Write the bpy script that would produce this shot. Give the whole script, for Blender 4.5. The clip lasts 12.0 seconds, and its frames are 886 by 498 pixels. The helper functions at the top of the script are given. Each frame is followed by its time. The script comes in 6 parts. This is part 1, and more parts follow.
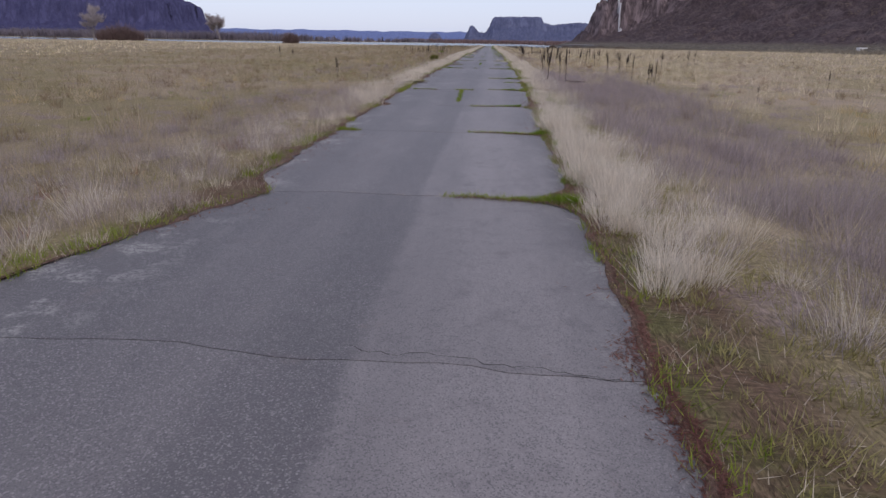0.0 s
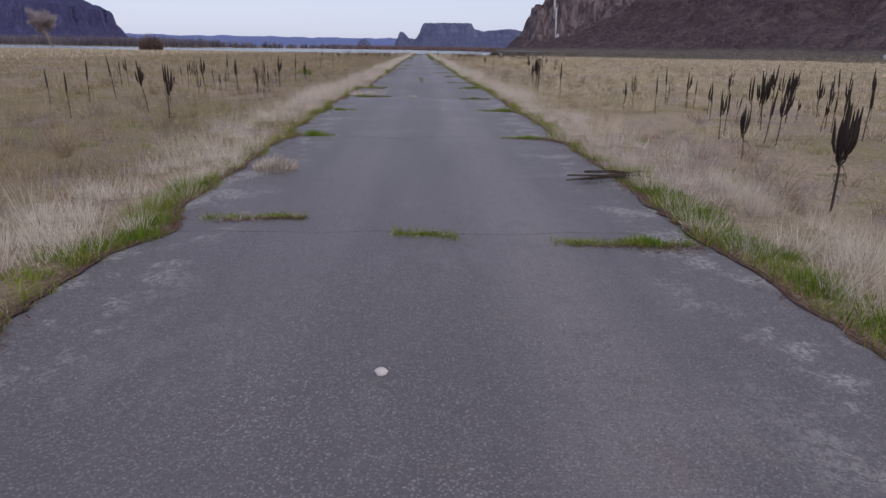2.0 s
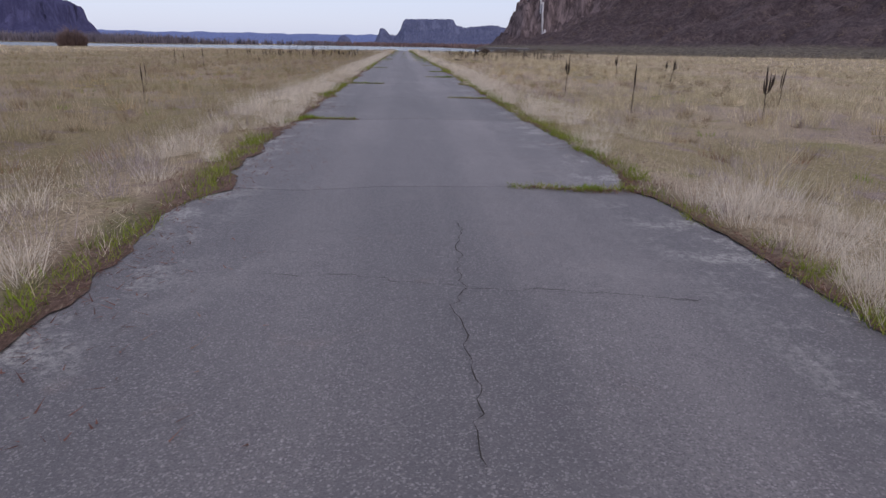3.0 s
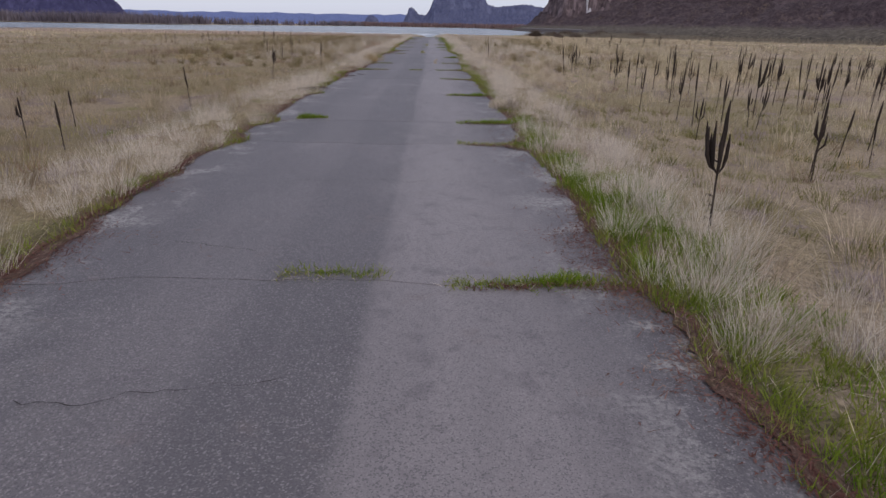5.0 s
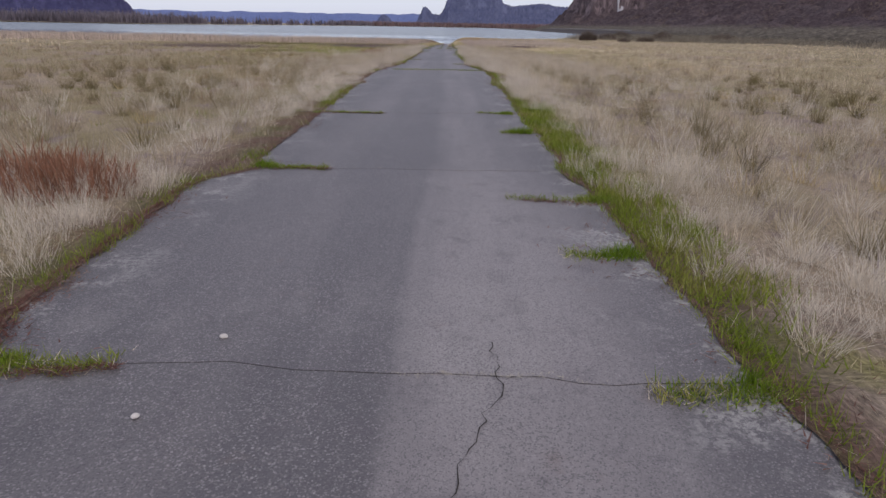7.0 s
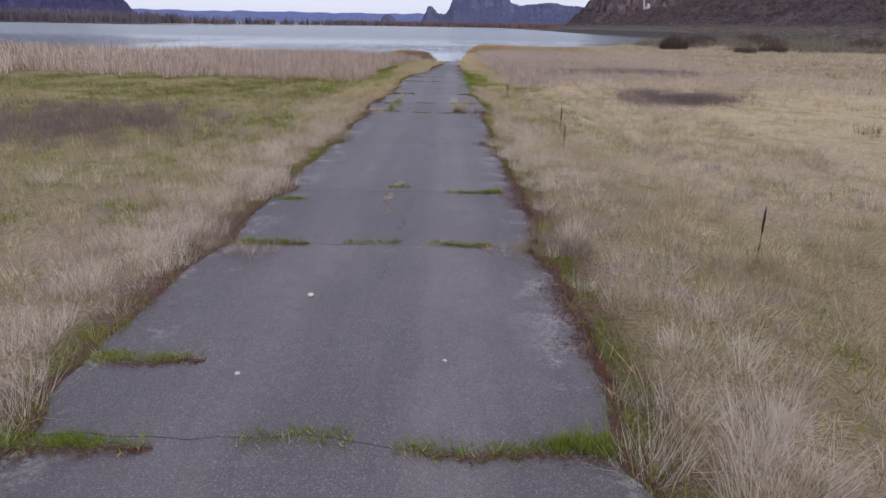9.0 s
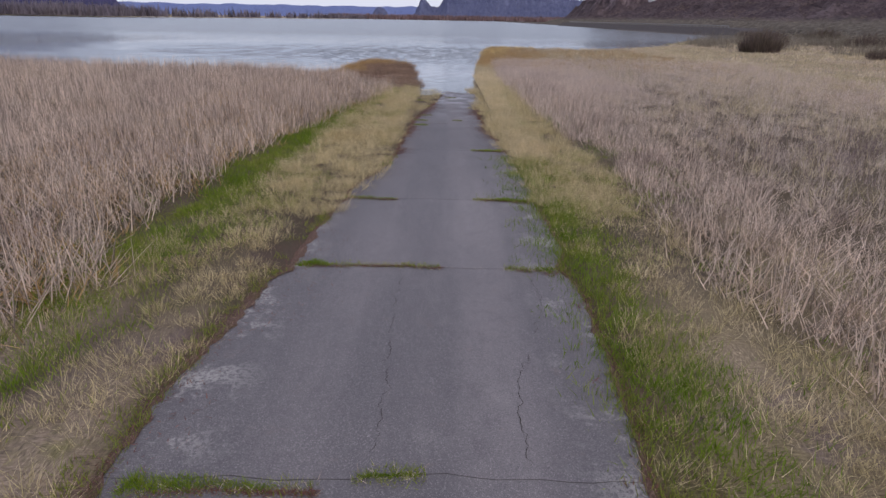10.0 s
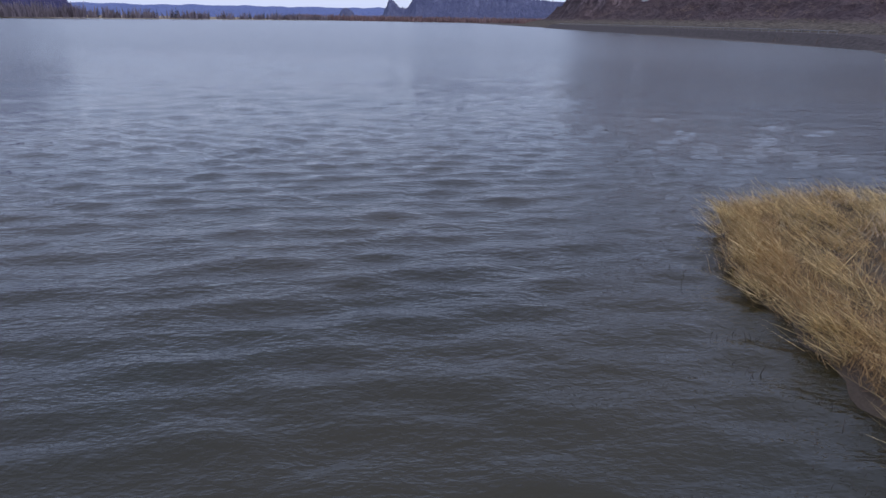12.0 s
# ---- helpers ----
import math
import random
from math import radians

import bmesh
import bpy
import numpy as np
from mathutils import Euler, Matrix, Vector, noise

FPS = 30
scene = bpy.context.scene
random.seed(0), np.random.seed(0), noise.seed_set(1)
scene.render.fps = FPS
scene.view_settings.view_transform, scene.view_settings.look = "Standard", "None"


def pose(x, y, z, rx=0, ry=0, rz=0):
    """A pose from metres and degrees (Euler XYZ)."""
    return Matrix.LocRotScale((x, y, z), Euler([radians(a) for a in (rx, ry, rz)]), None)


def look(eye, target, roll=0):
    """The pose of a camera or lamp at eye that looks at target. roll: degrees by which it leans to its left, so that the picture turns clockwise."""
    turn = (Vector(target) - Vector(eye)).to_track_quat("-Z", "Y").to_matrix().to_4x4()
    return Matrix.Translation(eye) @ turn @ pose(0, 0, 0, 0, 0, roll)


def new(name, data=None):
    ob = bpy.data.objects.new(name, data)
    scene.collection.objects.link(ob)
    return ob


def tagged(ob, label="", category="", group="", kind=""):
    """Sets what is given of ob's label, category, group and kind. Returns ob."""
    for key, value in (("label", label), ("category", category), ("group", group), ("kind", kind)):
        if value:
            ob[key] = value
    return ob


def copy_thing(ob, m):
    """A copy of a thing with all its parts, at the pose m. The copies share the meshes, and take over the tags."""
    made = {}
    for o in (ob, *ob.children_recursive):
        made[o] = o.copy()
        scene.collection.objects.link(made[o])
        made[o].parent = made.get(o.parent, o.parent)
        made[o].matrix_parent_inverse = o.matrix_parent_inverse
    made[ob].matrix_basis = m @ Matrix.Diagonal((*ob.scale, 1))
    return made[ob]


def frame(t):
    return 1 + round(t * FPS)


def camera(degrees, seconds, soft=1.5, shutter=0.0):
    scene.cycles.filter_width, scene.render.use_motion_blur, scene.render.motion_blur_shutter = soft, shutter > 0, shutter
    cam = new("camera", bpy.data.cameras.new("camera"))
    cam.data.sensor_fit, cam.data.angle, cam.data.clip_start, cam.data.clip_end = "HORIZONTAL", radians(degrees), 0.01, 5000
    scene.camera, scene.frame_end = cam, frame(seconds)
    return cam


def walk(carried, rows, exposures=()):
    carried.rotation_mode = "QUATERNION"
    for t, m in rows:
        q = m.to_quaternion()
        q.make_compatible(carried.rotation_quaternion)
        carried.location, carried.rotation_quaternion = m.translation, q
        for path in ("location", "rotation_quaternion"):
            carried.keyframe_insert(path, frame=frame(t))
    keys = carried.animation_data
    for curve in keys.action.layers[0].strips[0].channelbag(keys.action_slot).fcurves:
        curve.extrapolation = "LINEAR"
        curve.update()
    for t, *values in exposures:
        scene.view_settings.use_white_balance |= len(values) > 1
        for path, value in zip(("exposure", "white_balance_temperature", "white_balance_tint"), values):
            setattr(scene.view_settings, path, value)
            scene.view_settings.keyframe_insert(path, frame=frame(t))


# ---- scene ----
cam = camera(72, 12.0, soft=1.5)

# seconds, x, y, z, turn to the left, tilt downwards
ROWS = [
    (0.00, 0.85, 0.00, 1.76, 3.89, 18.80),
    (0.30, 1.28, 10.80, 1.74, 6.31, 18.46),
    (0.50, 1.50, 18.00, 1.68, 7.11, 18.38),
    (0.70, 0.80, 25.20, 1.61, 0.80, 18.23),
    (1.00, -0.18, 36.56, 1.52, -3.13, 18.09),
    (1.20, -0.05, 44.32, 1.60, -3.54, 18.11),
    (1.50, 0.10, 55.96, 1.68, -3.23, 18.11),
    (1.80, 0.05, 67.60, 1.65, -1.72, 18.14),
    (2.00, 0.00, 75.36, 1.62, -2.28, 18.15),
    (2.20, -0.25, 83.12, 1.50, -3.64, 18.13),
    (2.50, -0.45, 94.76, 1.38, -4.29, 18.12),
    (2.70, -0.30, 102.52, 1.40, -4.04, 18.15),
    (4.30, -0.10, 164.60, 1.72, -3.83, 20.19),
    (4.50, -0.10, 172.30, 1.75, -3.03, 20.08),
    (4.70, 0.40, 180.00, 1.74, -1.54, 20.11),
    (5.00, 0.75, 191.55, 1.73, -1.34, 20.11),
    (5.20, 0.55, 199.25, 1.74, -1.19, 20.11),
    (5.50, 0.10, 210.80, 1.78, -1.34, 20.11),
    (5.70, -0.15, 218.50, 1.78, -2.54, 20.11),
    (6.00, -0.30, 230.05, 1.78, -4.23, 20.13),
    (6.20, 0.20, 237.75, 1.78, -3.28, 20.15),
    (6.50, 0.50, 249.30, 1.78, -1.14, 20.16),
    (6.70, 0.50, 257.00, 1.78, -0.05, 20.15),
    (7.00, 0.55, 268.55, 1.78, -0.10, 20.15),
    (7.20, 0.55, 276.25, 1.78, 0.15, 20.16),
    (8.80, 0.80, 337.85, 1.78, 0.05, 20.18),
    (9.00, 0.90, 345.55, 1.78, 0.40, 20.18),
    (9.50, 0.75, 364.80, 1.78, -0.10, 20.18),
    (10.00, 0.35, 384.05, 1.78, -0.21, 20.73),
    (10.20, 0.35, 391.75, 1.78, -1.35, 20.72),
    (10.50, 0.35, 403.30, 1.78, -2.93, 20.67),
    (11.00, 0.40, 422.55, 1.78, -2.93, 20.62),
    (11.50, 0.40, 441.80, 1.78, -2.74, 20.58),
    (12.00, 0.40, 461.05, 1.78, -2.93, 20.57),
]


def aim(x, y, z, left, down):
    return pose(x, y, z) @ pose(0, 0, 0, 0, 0, left) @ pose(0, 0, 0, 90 - down) @ pose(0, 0, 0, 0, 0, 1.0)


walk(cam, [(t, aim(*rest)) for t, *rest in ROWS],
     [(0.0, 0.16, 6900, 19), (1.5, -0.02, 6900, 20), (2.5, 0.14, 6900, 20), (5.0, 0.04, 7150, 19), (6.0, 0.14, 6950, 18), (6.5, 0.24, 7150, 19), (7.0, 0.16, 7200, 18), (9.0, 0.28, 7000, 21), (10.0, 0.24, 7100, 20), (10.5, 0.3, 7100, 23), (11.0, 0.34, 6650, 22), (11.5, 0.14, 6500, 23), (12.0, 0.17, 6250, 21)])

# ---------------------------------------------------------------- light
SUN_UP, SUN_TURN = radians(42), radians(150)
world = bpy.data.worlds.new("overcast_sky")
world.use_nodes = True
scene.world = world
wt = world.node_tree
for n in list(wt.nodes):
    wt.nodes.remove(n)
w_out = wt.nodes.new("ShaderNodeOutputWorld")
w_bg = wt.nodes.new("ShaderNodeBackground")
w_sky = wt.nodes.new("ShaderNodeTexSky")
w_sky.sky_type = "NISHITA"
w_sky.sun_disc = False
w_sky.sun_elevation, w_sky.sun_rotation = SUN_UP, SUN_TURN
w_bg.inputs["Strength"].default_value = 0.11
w_cloud = wt.nodes.new("ShaderNodeBackground")
# an even cloud layer, brighter overhead than at the horizon
w_way = wt.nodes.new("ShaderNodeTexCoord")
w_axes = wt.nodes.new("ShaderNodeSeparateXYZ")
w_tone = wt.nodes.new("ShaderNodeValToRGB")
w_tone.color_ramp.elements[0].color = (0.425, 0.53, 0.745, 1)
w_tone.color_ramp.elements[1].color = (0.70, 0.745, 0.90, 1)
wt.links.new(w_way.outputs["Generated"], w_axes.inputs[0])
wt.links.new(w_axes.outputs[2], w_tone.inputs[0])
wt.links.new(w_tone.outputs[0], w_cloud.inputs["Color"])
w_cloud.inputs["Strength"].default_value = 1.27
w_mix = wt.nodes.new("ShaderNodeMixShader")
w_mix.inputs[0].default_value = 0.68
wt.links.new(w_sky.outputs[0], w_bg.inputs["Color"])
wt.links.new(w_bg.outputs[0], w_mix.inputs[1])
wt.links.new(w_cloud.outputs[0], w_mix.inputs[2])
wt.links.new(w_mix.outputs[0], w_out.inputs["Surface"])
sun_data = bpy.data.lights.new("sun", "SUN")
sun_data.energy, sun_data.angle, sun_data.color = 0.9, radians(20), (1.0, 0.95, 0.9)
sun = new("sun", sun_data)
sun.matrix_world = look((120 * math.sin(SUN_TURN), 120 * math.cos(SUN_TURN), 110), (0, 0, 0))


# ---------------------------------------------------------------- materials
class Mat:
    """A small builder of node materials."""

    def __init__(self, name, rough=0.9, spec=0.2):
        self.m = bpy.data.materials.new(name)
        self.m.use_nodes = True
        self.t = self.m.node_tree
        self.b = self.t.nodes["Principled BSDF"]
        self.b.inputs["Roughness"].default_value = rough
        self.b.inputs["Specular IOR Level"].default_value = spec
        self.geo = self.t.nodes.new("ShaderNodeNewGeometry")
        self.pos = self.geo.outputs["Position"]

    def put(self, socket, value):
        if isinstance(value, bpy.types.NodeSocket):
            self.t.links.new(value, socket)
        elif isinstance(value, (tuple, list)) and len(value) == 3 and socket.type == "RGBA":
            socket.default_value = (*value, 1)
        else:
            socket.default_value = value

    def math(self, op, a, b=0.0, c=0.0, clamp=False):
        n = self.t.nodes.new("ShaderNodeMath")
        n.operation, n.use_clamp = op, clamp
        for s, v in zip(n.inputs, (a, b, c)):
            self.put(s, v)
        return n.outputs[0]

    def scaled(self, sx, sy, sz, source=None):
        n = self.t.nodes.new("ShaderNodeVectorMath")
        n.operation = "MULTIPLY"
        self.put(n.inputs[0], source or self.pos)
        n.inputs[1].default_value = (sx, sy, sz)
        return n.outputs[0]

    def noise(self, scale, detail=4, rough=0.6, vec=None):
        n = self.t.nodes.new("ShaderNodeTexNoise")
        n.inputs["Scale"].default_value = scale
        n.inputs["Detail"].default_value = detail
        n.inputs["Roughness"].default_value = rough
        self.put(n.inputs["Vector"], vec or self.pos)
        return n.outputs["Fac"]

    def cells(self, scale, out="Color", vec=None, feature="F1"):
        n = self.t.nodes.new("ShaderNodeTexVoronoi")
        n.feature = feature
        n.inputs["Scale"].default_value = scale
        self.put(n.inputs["Vector"], vec or self.pos)
        return n.outputs[out]

    def axis(self, k, vec=None):
        n = self.t.nodes.new("ShaderNodeSeparateXYZ")
        self.put(n.inputs[0], vec or self.pos)
        return n.outputs[k]

    def ramp(self, fac, *stops):
        n = self.t.nodes.new("ShaderNodeValToRGB")
        e = n.color_ramp.elements
        while len(e) < len(stops):
            e.new(0.5)
        for el, (p, c) in zip(e, stops):
            el.position = p
            el.color = (c, c, c, 1) if isinstance(c, (int, float)) else (*c, 1)
        self.put(n.inputs[0], fac)
        return n.outputs[0]

    def step(self, value, lo, hi):
        n = self.t.nodes.new("ShaderNodeMapRange")
        n.interpolation_type = "SMOOTHSTEP"
        self.put(n.inputs[0], value)
        n.inputs[1].default_value, n.inputs[2].default_value = lo, hi
        return n.outputs[0]

    def mix(self, fac, a, b, how="MIX"):
        n = self.t.nodes.new("ShaderNodeMix")
        n.data_type, n.blend_type = "RGBA", how
        self.put(n.inputs[0], fac)
        self.put(n.inputs[6], a)
        self.put(n.inputs[7], b)
        return n.outputs[2]

    def colour(self, c):
        self.put(self.b.inputs["Base Color"], c)
        return self

    def bump(self, height, strength=0.4, distance=0.02):
        n = self.t.nodes.new("ShaderNodeBump")
        self.put(n.inputs["Strength"], strength)
        n.inputs["Distance"].default_value = distance
        self.put(n.inputs["Height"], height)
        self.t.links.new(n.outputs[0], self.b.inputs["Normal"])
        return self

    def varied(self, c, lo=0.7, hi=1.3):
        """Each blade or twig a little lighter or darker than the next."""
        v = self.t.nodes.new("ShaderNodeMapRange")
        self.put(v.inputs[0], self.geo.outputs["Random Per Island"])
        v.inputs[3].default_value, v.inputs[4].default_value = lo, hi
        g = self.t.nodes.new("ShaderNodeCombineColor")
        for k in range(3):
            self.put(g.inputs[k], v.outputs[0])
        return self.mix(1.0, c, g.outputs[0], "MULTIPLY")


def plain(name, c, rough=0.8, scale=6.0, spread=0.35, spec=0.2, metal=0.0):
    """Grain and blotches round one colour."""
    m = Mat(name, rough, spec)
    dark, light = tuple(v * (1 - spread) for v in c), tuple(min(1, v * (1 + spread)) for v in c)
    f = m.math("ADD", m.math("MULTIPLY", m.noise(scale, 3), 0.6), m.math("MULTIPLY", m.noise(scale * 9, 3), 0.4))
    m.colour(m.ramp(f, (0.3, dark), (0.7, light))).bump(f, 0.3, 0.01)
    m.b.inputs["Metallic"].default_value = metal
    return m.m


def asphalt_material():
    """Old chip-seal: dark binder with pale chips, a smoother paved strip in the right lane, worn and stained."""
    m = Mat("old_asphalt", 0.6, 0.8)
    x, y = m.axis(0), m.axis(1)
    wob = m.math("MULTIPLY", m.math("SUBTRACT", m.noise(1.0, 3, 0.6, m.scaled(0.5, 0.09, 0)), 0.5), 0.6)
    fray = m.math("MULTIPLY", m.math("SUBTRACT", m.noise(9.0, 3, 0.7), 0.5), 0.16)
    xs = m.math("ADD", m.math("ADD", x, wob), fray)
    start = m.math("SUBTRACT", xs, m.math("MULTIPLY", m.step(y, 3, 40), 0.30))
    smooth_strip = m.math("MULTIPLY", m.step(start, 0.02, 0.16), m.math("SUBTRACT", 1.0, m.step(xs, 1.45, 2.05)))
    track = m.math("SUBTRACT", 1.0, m.step(m.math("ABSOLUTE", m.math("SUBTRACT", m.math("ABSOLUTE", xs), 0.95)), 0.22, 0.6))
    age = m.math("MULTIPLY", m.step(y, 168, 184), m.math("SUBTRACT", 1.0, m.step(y, 268, 290)))
    age = m.math("MAXIMUM", age, m.math("SUBTRACT", 1.0, m.step(y, 10, 34)))
    strip = m.math("MULTIPLY", smooth_strip, m.math("ADD", 0.12, m.math("MULTIPLY", age, 0.88)))
    blotch = m.noise(0.55, 5, 0.6, m.scaled(1.0, 0.45, 1.0))
    streak = m.noise(1.6, 4, 0.6, m.scaled(1.6, 0.12, 1.0))
    worn = m.math("ADD", m.math("MULTIPLY", strip, 0.6), m.math("MULTIPLY", track, 0.32))
    worn = m.math("ADD", worn, m.math("MULTIPLY", m.math("SUBTRACT", blotch, 0.5), 1.1))
    worn = m.math("ADD", worn, m.math("MULTIPLY", m.math("SUBTRACT", streak, 0.5), 0.8), clamp=True)
    base = m.mix(worn, (0.068, 0.062, 0.066), (0.178, 0.162, 0.161))
    # left lane: darker seal, with some lens corner darkening put into its colour
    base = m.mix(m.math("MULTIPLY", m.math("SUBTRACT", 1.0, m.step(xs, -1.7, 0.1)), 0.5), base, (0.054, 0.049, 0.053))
    # stains: dark damp, brown soil, pale dust
    base = m.mix(m.math("MULTIPLY", m.step(m.noise(2.2, 4, 0.65), 0.60, 0.75), 0.4), base, (0.125, 0.088, 0.076))
    base = m.mix(m.math("MULTIPLY", m.step(m.noise(3.4, 5, 0.7), 0.52, 0.66), 0.45), base, (0.066, 0.055, 0.062))
    base = m.mix(m.math("MULTIPLY", m.step(m.noise(0.8, 5, 0.7, m.scaled(1.0, 0.6, 1.0)), 0.54, 0.7), 0.28), base, (0.225, 0.21, 0.20))
    # chips of two sizes, thick in the seal and thin in the smooth strip
    bare = m.math("SUBTRACT", 1.0, m.math("MULTIPLY", strip, 0.8))
    patch = m.step(m.noise(0.9, 5, 0.7), 0.40, 0.66)
    big_rand = m.cells(58.0)
    big = m.math("MULTIPLY", m.step(m.axis(0, big_rand), 0.70, 0.74), m.step(m.cells(58.0, "Distance"), 0.46, 0.34))
    big = m.math("MULTIPLY", big, m.math("MULTIPLY", bare, m.math("ADD", 0.07, m.math("MULTIPLY", patch, 0.45))))
    base = m.mix(big, base, m.ramp(m.axis(1, big_rand), (0.1, (0.17, 0.14, 0.13)), (0.5, (0.26, 0.24, 0.235)), (0.9, (0.39, 0.37, 0.36))))
    small_rand = m.cells(125.0)
    small = m.math("MULTIPLY", m.step(m.axis(0, small_rand), 0.72, 0.78), m.math("ADD", 0.12, m.math("MULTIPLY", bare, 0.22)))
    base = m.mix(small, base, m.ramp(m.axis(1, small_rand), (0.1, (0.13, 0.11, 0.11)), (0.9, (0.36, 0.34, 0.335))))
    base = m.mix(m.math("MULTIPLY", m.step(m.axis(2, small_rand), 0.25, 0.15), 0.6), base, (0.04, 0.037, 0.042))
    # pale crust of lichen along the margins, broken up
    crust = m.math("MULTIPLY", m.step(m.math("ABSOLUTE", x), 1.35, 2.2), m.step(m.noise(1.5, 5, 0.7), 0.5, 0.60))
    crust = m.math("MULTIPLY", crust, m.step(m.noise(22.0, 4, 0.75), 0.42, 0.56))
    base = m.mix(m.math("MULTIPLY", crust, 0.7), base, (0.30, 0.295, 0.275))
    grain = m.noise(150.0, 2)
    base = m.mix(0.5, base, m.mix(1.0, base, m.ramp(grain, (0.3, 0.55), (0.7, 1.45)), "MULTIPLY"))
    soaked = m.step(m.axis(2), -2.16, -2.34)
    damp = m.math("MULTIPLY", m.step(m.axis(2), -1.95, -2.15), m.math("ADD", 0.5, m.math("MULTIPLY", m.step(m.noise(1.1, 4, 0.65), 0.4, 0.6), 0.5)))
    base = m.mix(damp, base, m.mix(1.0, base, (0.66, 0.62, 0.62), "MULTIPLY"))
    m.put(m.b.inputs["Roughness"], m.math("SUBTRACT", 0.62, m.math("MULTIPLY", soaked, m.math("MULTIPLY", m.step(m.noise(0.9, 3), 0.4, 0.6), 0.35))))
    dull = m.t.nodes.new("ShaderNodeObjectInfo").outputs["Random"]
    base = m.mix(1.0, base, m.ramp(dull, (0.0, 0.86), (1.0, 1.12)), "MULTIPLY")
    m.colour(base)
    relief = m.math("ADD", m.math("MULTIPLY", m.cells(58.0, "Distance"), m.math("MULTIPLY", bare, -0.7)), grain)
    return m.bump(relief, 0.35, 0.01).m


def ground_material():
    """Thatch of dead grass over brown soil, greener and redder in patches."""
    m = Mat("thatch_and_soil", 0.95, 0.1)
    big = m.noise(0.09, 4, 0.6)
    mid = m.noise(0.8, 5, 0.65)
    # crossed fibres of fallen stems
    one = m.noise(42.0, 4, 0.75, m.scaled(1.0, 0.25, 1.0))
    two = m.noise(42.0, 4, 0.75, m.scaled(0.25, 1.0, 1.0))
    fine = m.mix(m.step(m.noise(3.1, 2), 0.42, 0.58), one, two)
    c = m.ramp(big, (0.30, (0.33, 0.265, 0.17)), (0.45, (0.27, 0.225, 0.13)), (0.56, (0.36, 0.29, 0.205)), (0.70, (0.28, 0.22, 0.185)))
    c = m.mix(m.step(mid, 0.56, 0.70), c, (0.25, 0.225, 0.11))
    c = m.mix(m.step(mid, 0.44, 0.34), c, (0.28, 0.22, 0.19))
    edge = m.math("SUBTRACT", 1.0, m.step(m.math("ABSOLUTE", m.axis(0)), 2.45, 3.0))
    c = m.mix(m.math("MULTIPLY", edge, 0.8), c, m.mix(m.step(mid, 0.45, 0.6), (0.125, 0.075, 0.058), (0.10, 0.095, 0.04)))
    c = m.mix(1.0, c, m.ramp(fine, (0.34, 0.4), (0.52, 0.9), (0.66, 1.45)), "MULTIPLY")
    low = m.math("MULTIPLY", m.step(m.axis(1), 345, 372), m.math("SUBTRACT", 1.0, m.step(m.axis(1), 392, 410)))
    mat = m.mix(m.step(mid, 0.50, 0.62), m.mix(m.step(m.axis(0), -1, 1), (0.27, 0.235, 0.115), (0.47, 0.39, 0.255)), m.mix(m.step(m.axis(0), -1, 1), (0.17, 0.185, 0.06), (0.34, 0.30, 0.15)))
    c = m.mix(m.math("MULTIPLY", m.math("MULTIPLY", low, m.math("SUBTRACT", 1.0, m.step(m.math("ADD", m.math("ABSOLUTE", m.axis(0)), m.math("MULTIPLY", big, 40.0)), 40, 75))), m.step(m.math("ABSOLUTE", m.axis(0)), 4.4, 6.0)), c, m.mix(1.0, mat, m.ramp(fine, (0.34, 0.5), (0.52, 0.95), (0.66, 1.4)), "MULTIPLY"))
    wet = m.math("MULTIPLY", m.step(m.axis(2), -1.80, -1.98), m.math("SUBTRACT", 0.85, m.math("MULTIPLY", m.step(m.math("ABSOLUTE", m.axis(0)), 14, 30), 0.8)))
    c = m.mix(wet, c, (0.07, 0.055, 0.042))
    # dark gravel along the far shore
    c = m.mix(m.math("MULTIPLY", m.step(m.axis(1), 505, 522), m.step(m.axis(0), 40, 55)), c, m.mix(1.0, (0.085, 0.075, 0.068), m.ramp(mid, (0.35, 0.5), (0.65, 1.5)), "MULTIPLY"))
    brown = m.math("MULTIPLY", m.math("SUBTRACT", 1.0, m.step(m.axis(0), -4.0, -2.6)), m.math("SUBTRACT", 1.0, m.step(m.axis(1), 225, 262)))
    c = m.mix(m.math("MULTIPLY", brown, 0.5), c, m.mix(1.0, c, (0.70, 0.68, 0.60), "MULTIPLY"))
    m.colour(c)
    return m.bump(m.math("ADD", fine, mid), 0.8, 0.05).m


def grass_material(name, stops, scale=0.16, lo=0.62, hi=1.36):
    m = Mat(name, 0.75, 0.15)
    f = m.math("ADD", m.math("MULTIPLY", m.noise(scale, 3, 0.55), 0.58), m.math("MULTIPLY", m.noise(scale * 14, 3), 0.42))
    c = m.varied(m.ramp(f, *stops), lo, hi)
    m.colour(c)
    # thin blades let some light through
    thin = m.t.nodes.new("ShaderNodeBsdfTranslucent")
    m.put(thin.inputs["Color"], c)
    both = m.t.nodes.new("ShaderNodeMixShader")
    both.inputs[0].default_value = 0.35
    m.t.links.new(m.b.outputs[0], both.inputs[1])
    m.t.links.new(thin.outputs[0], both.inputs[2])
    m.t.links.new(both.outputs[0], m.t.nodes["Material Output"].inputs["Surface"])
    return m.m


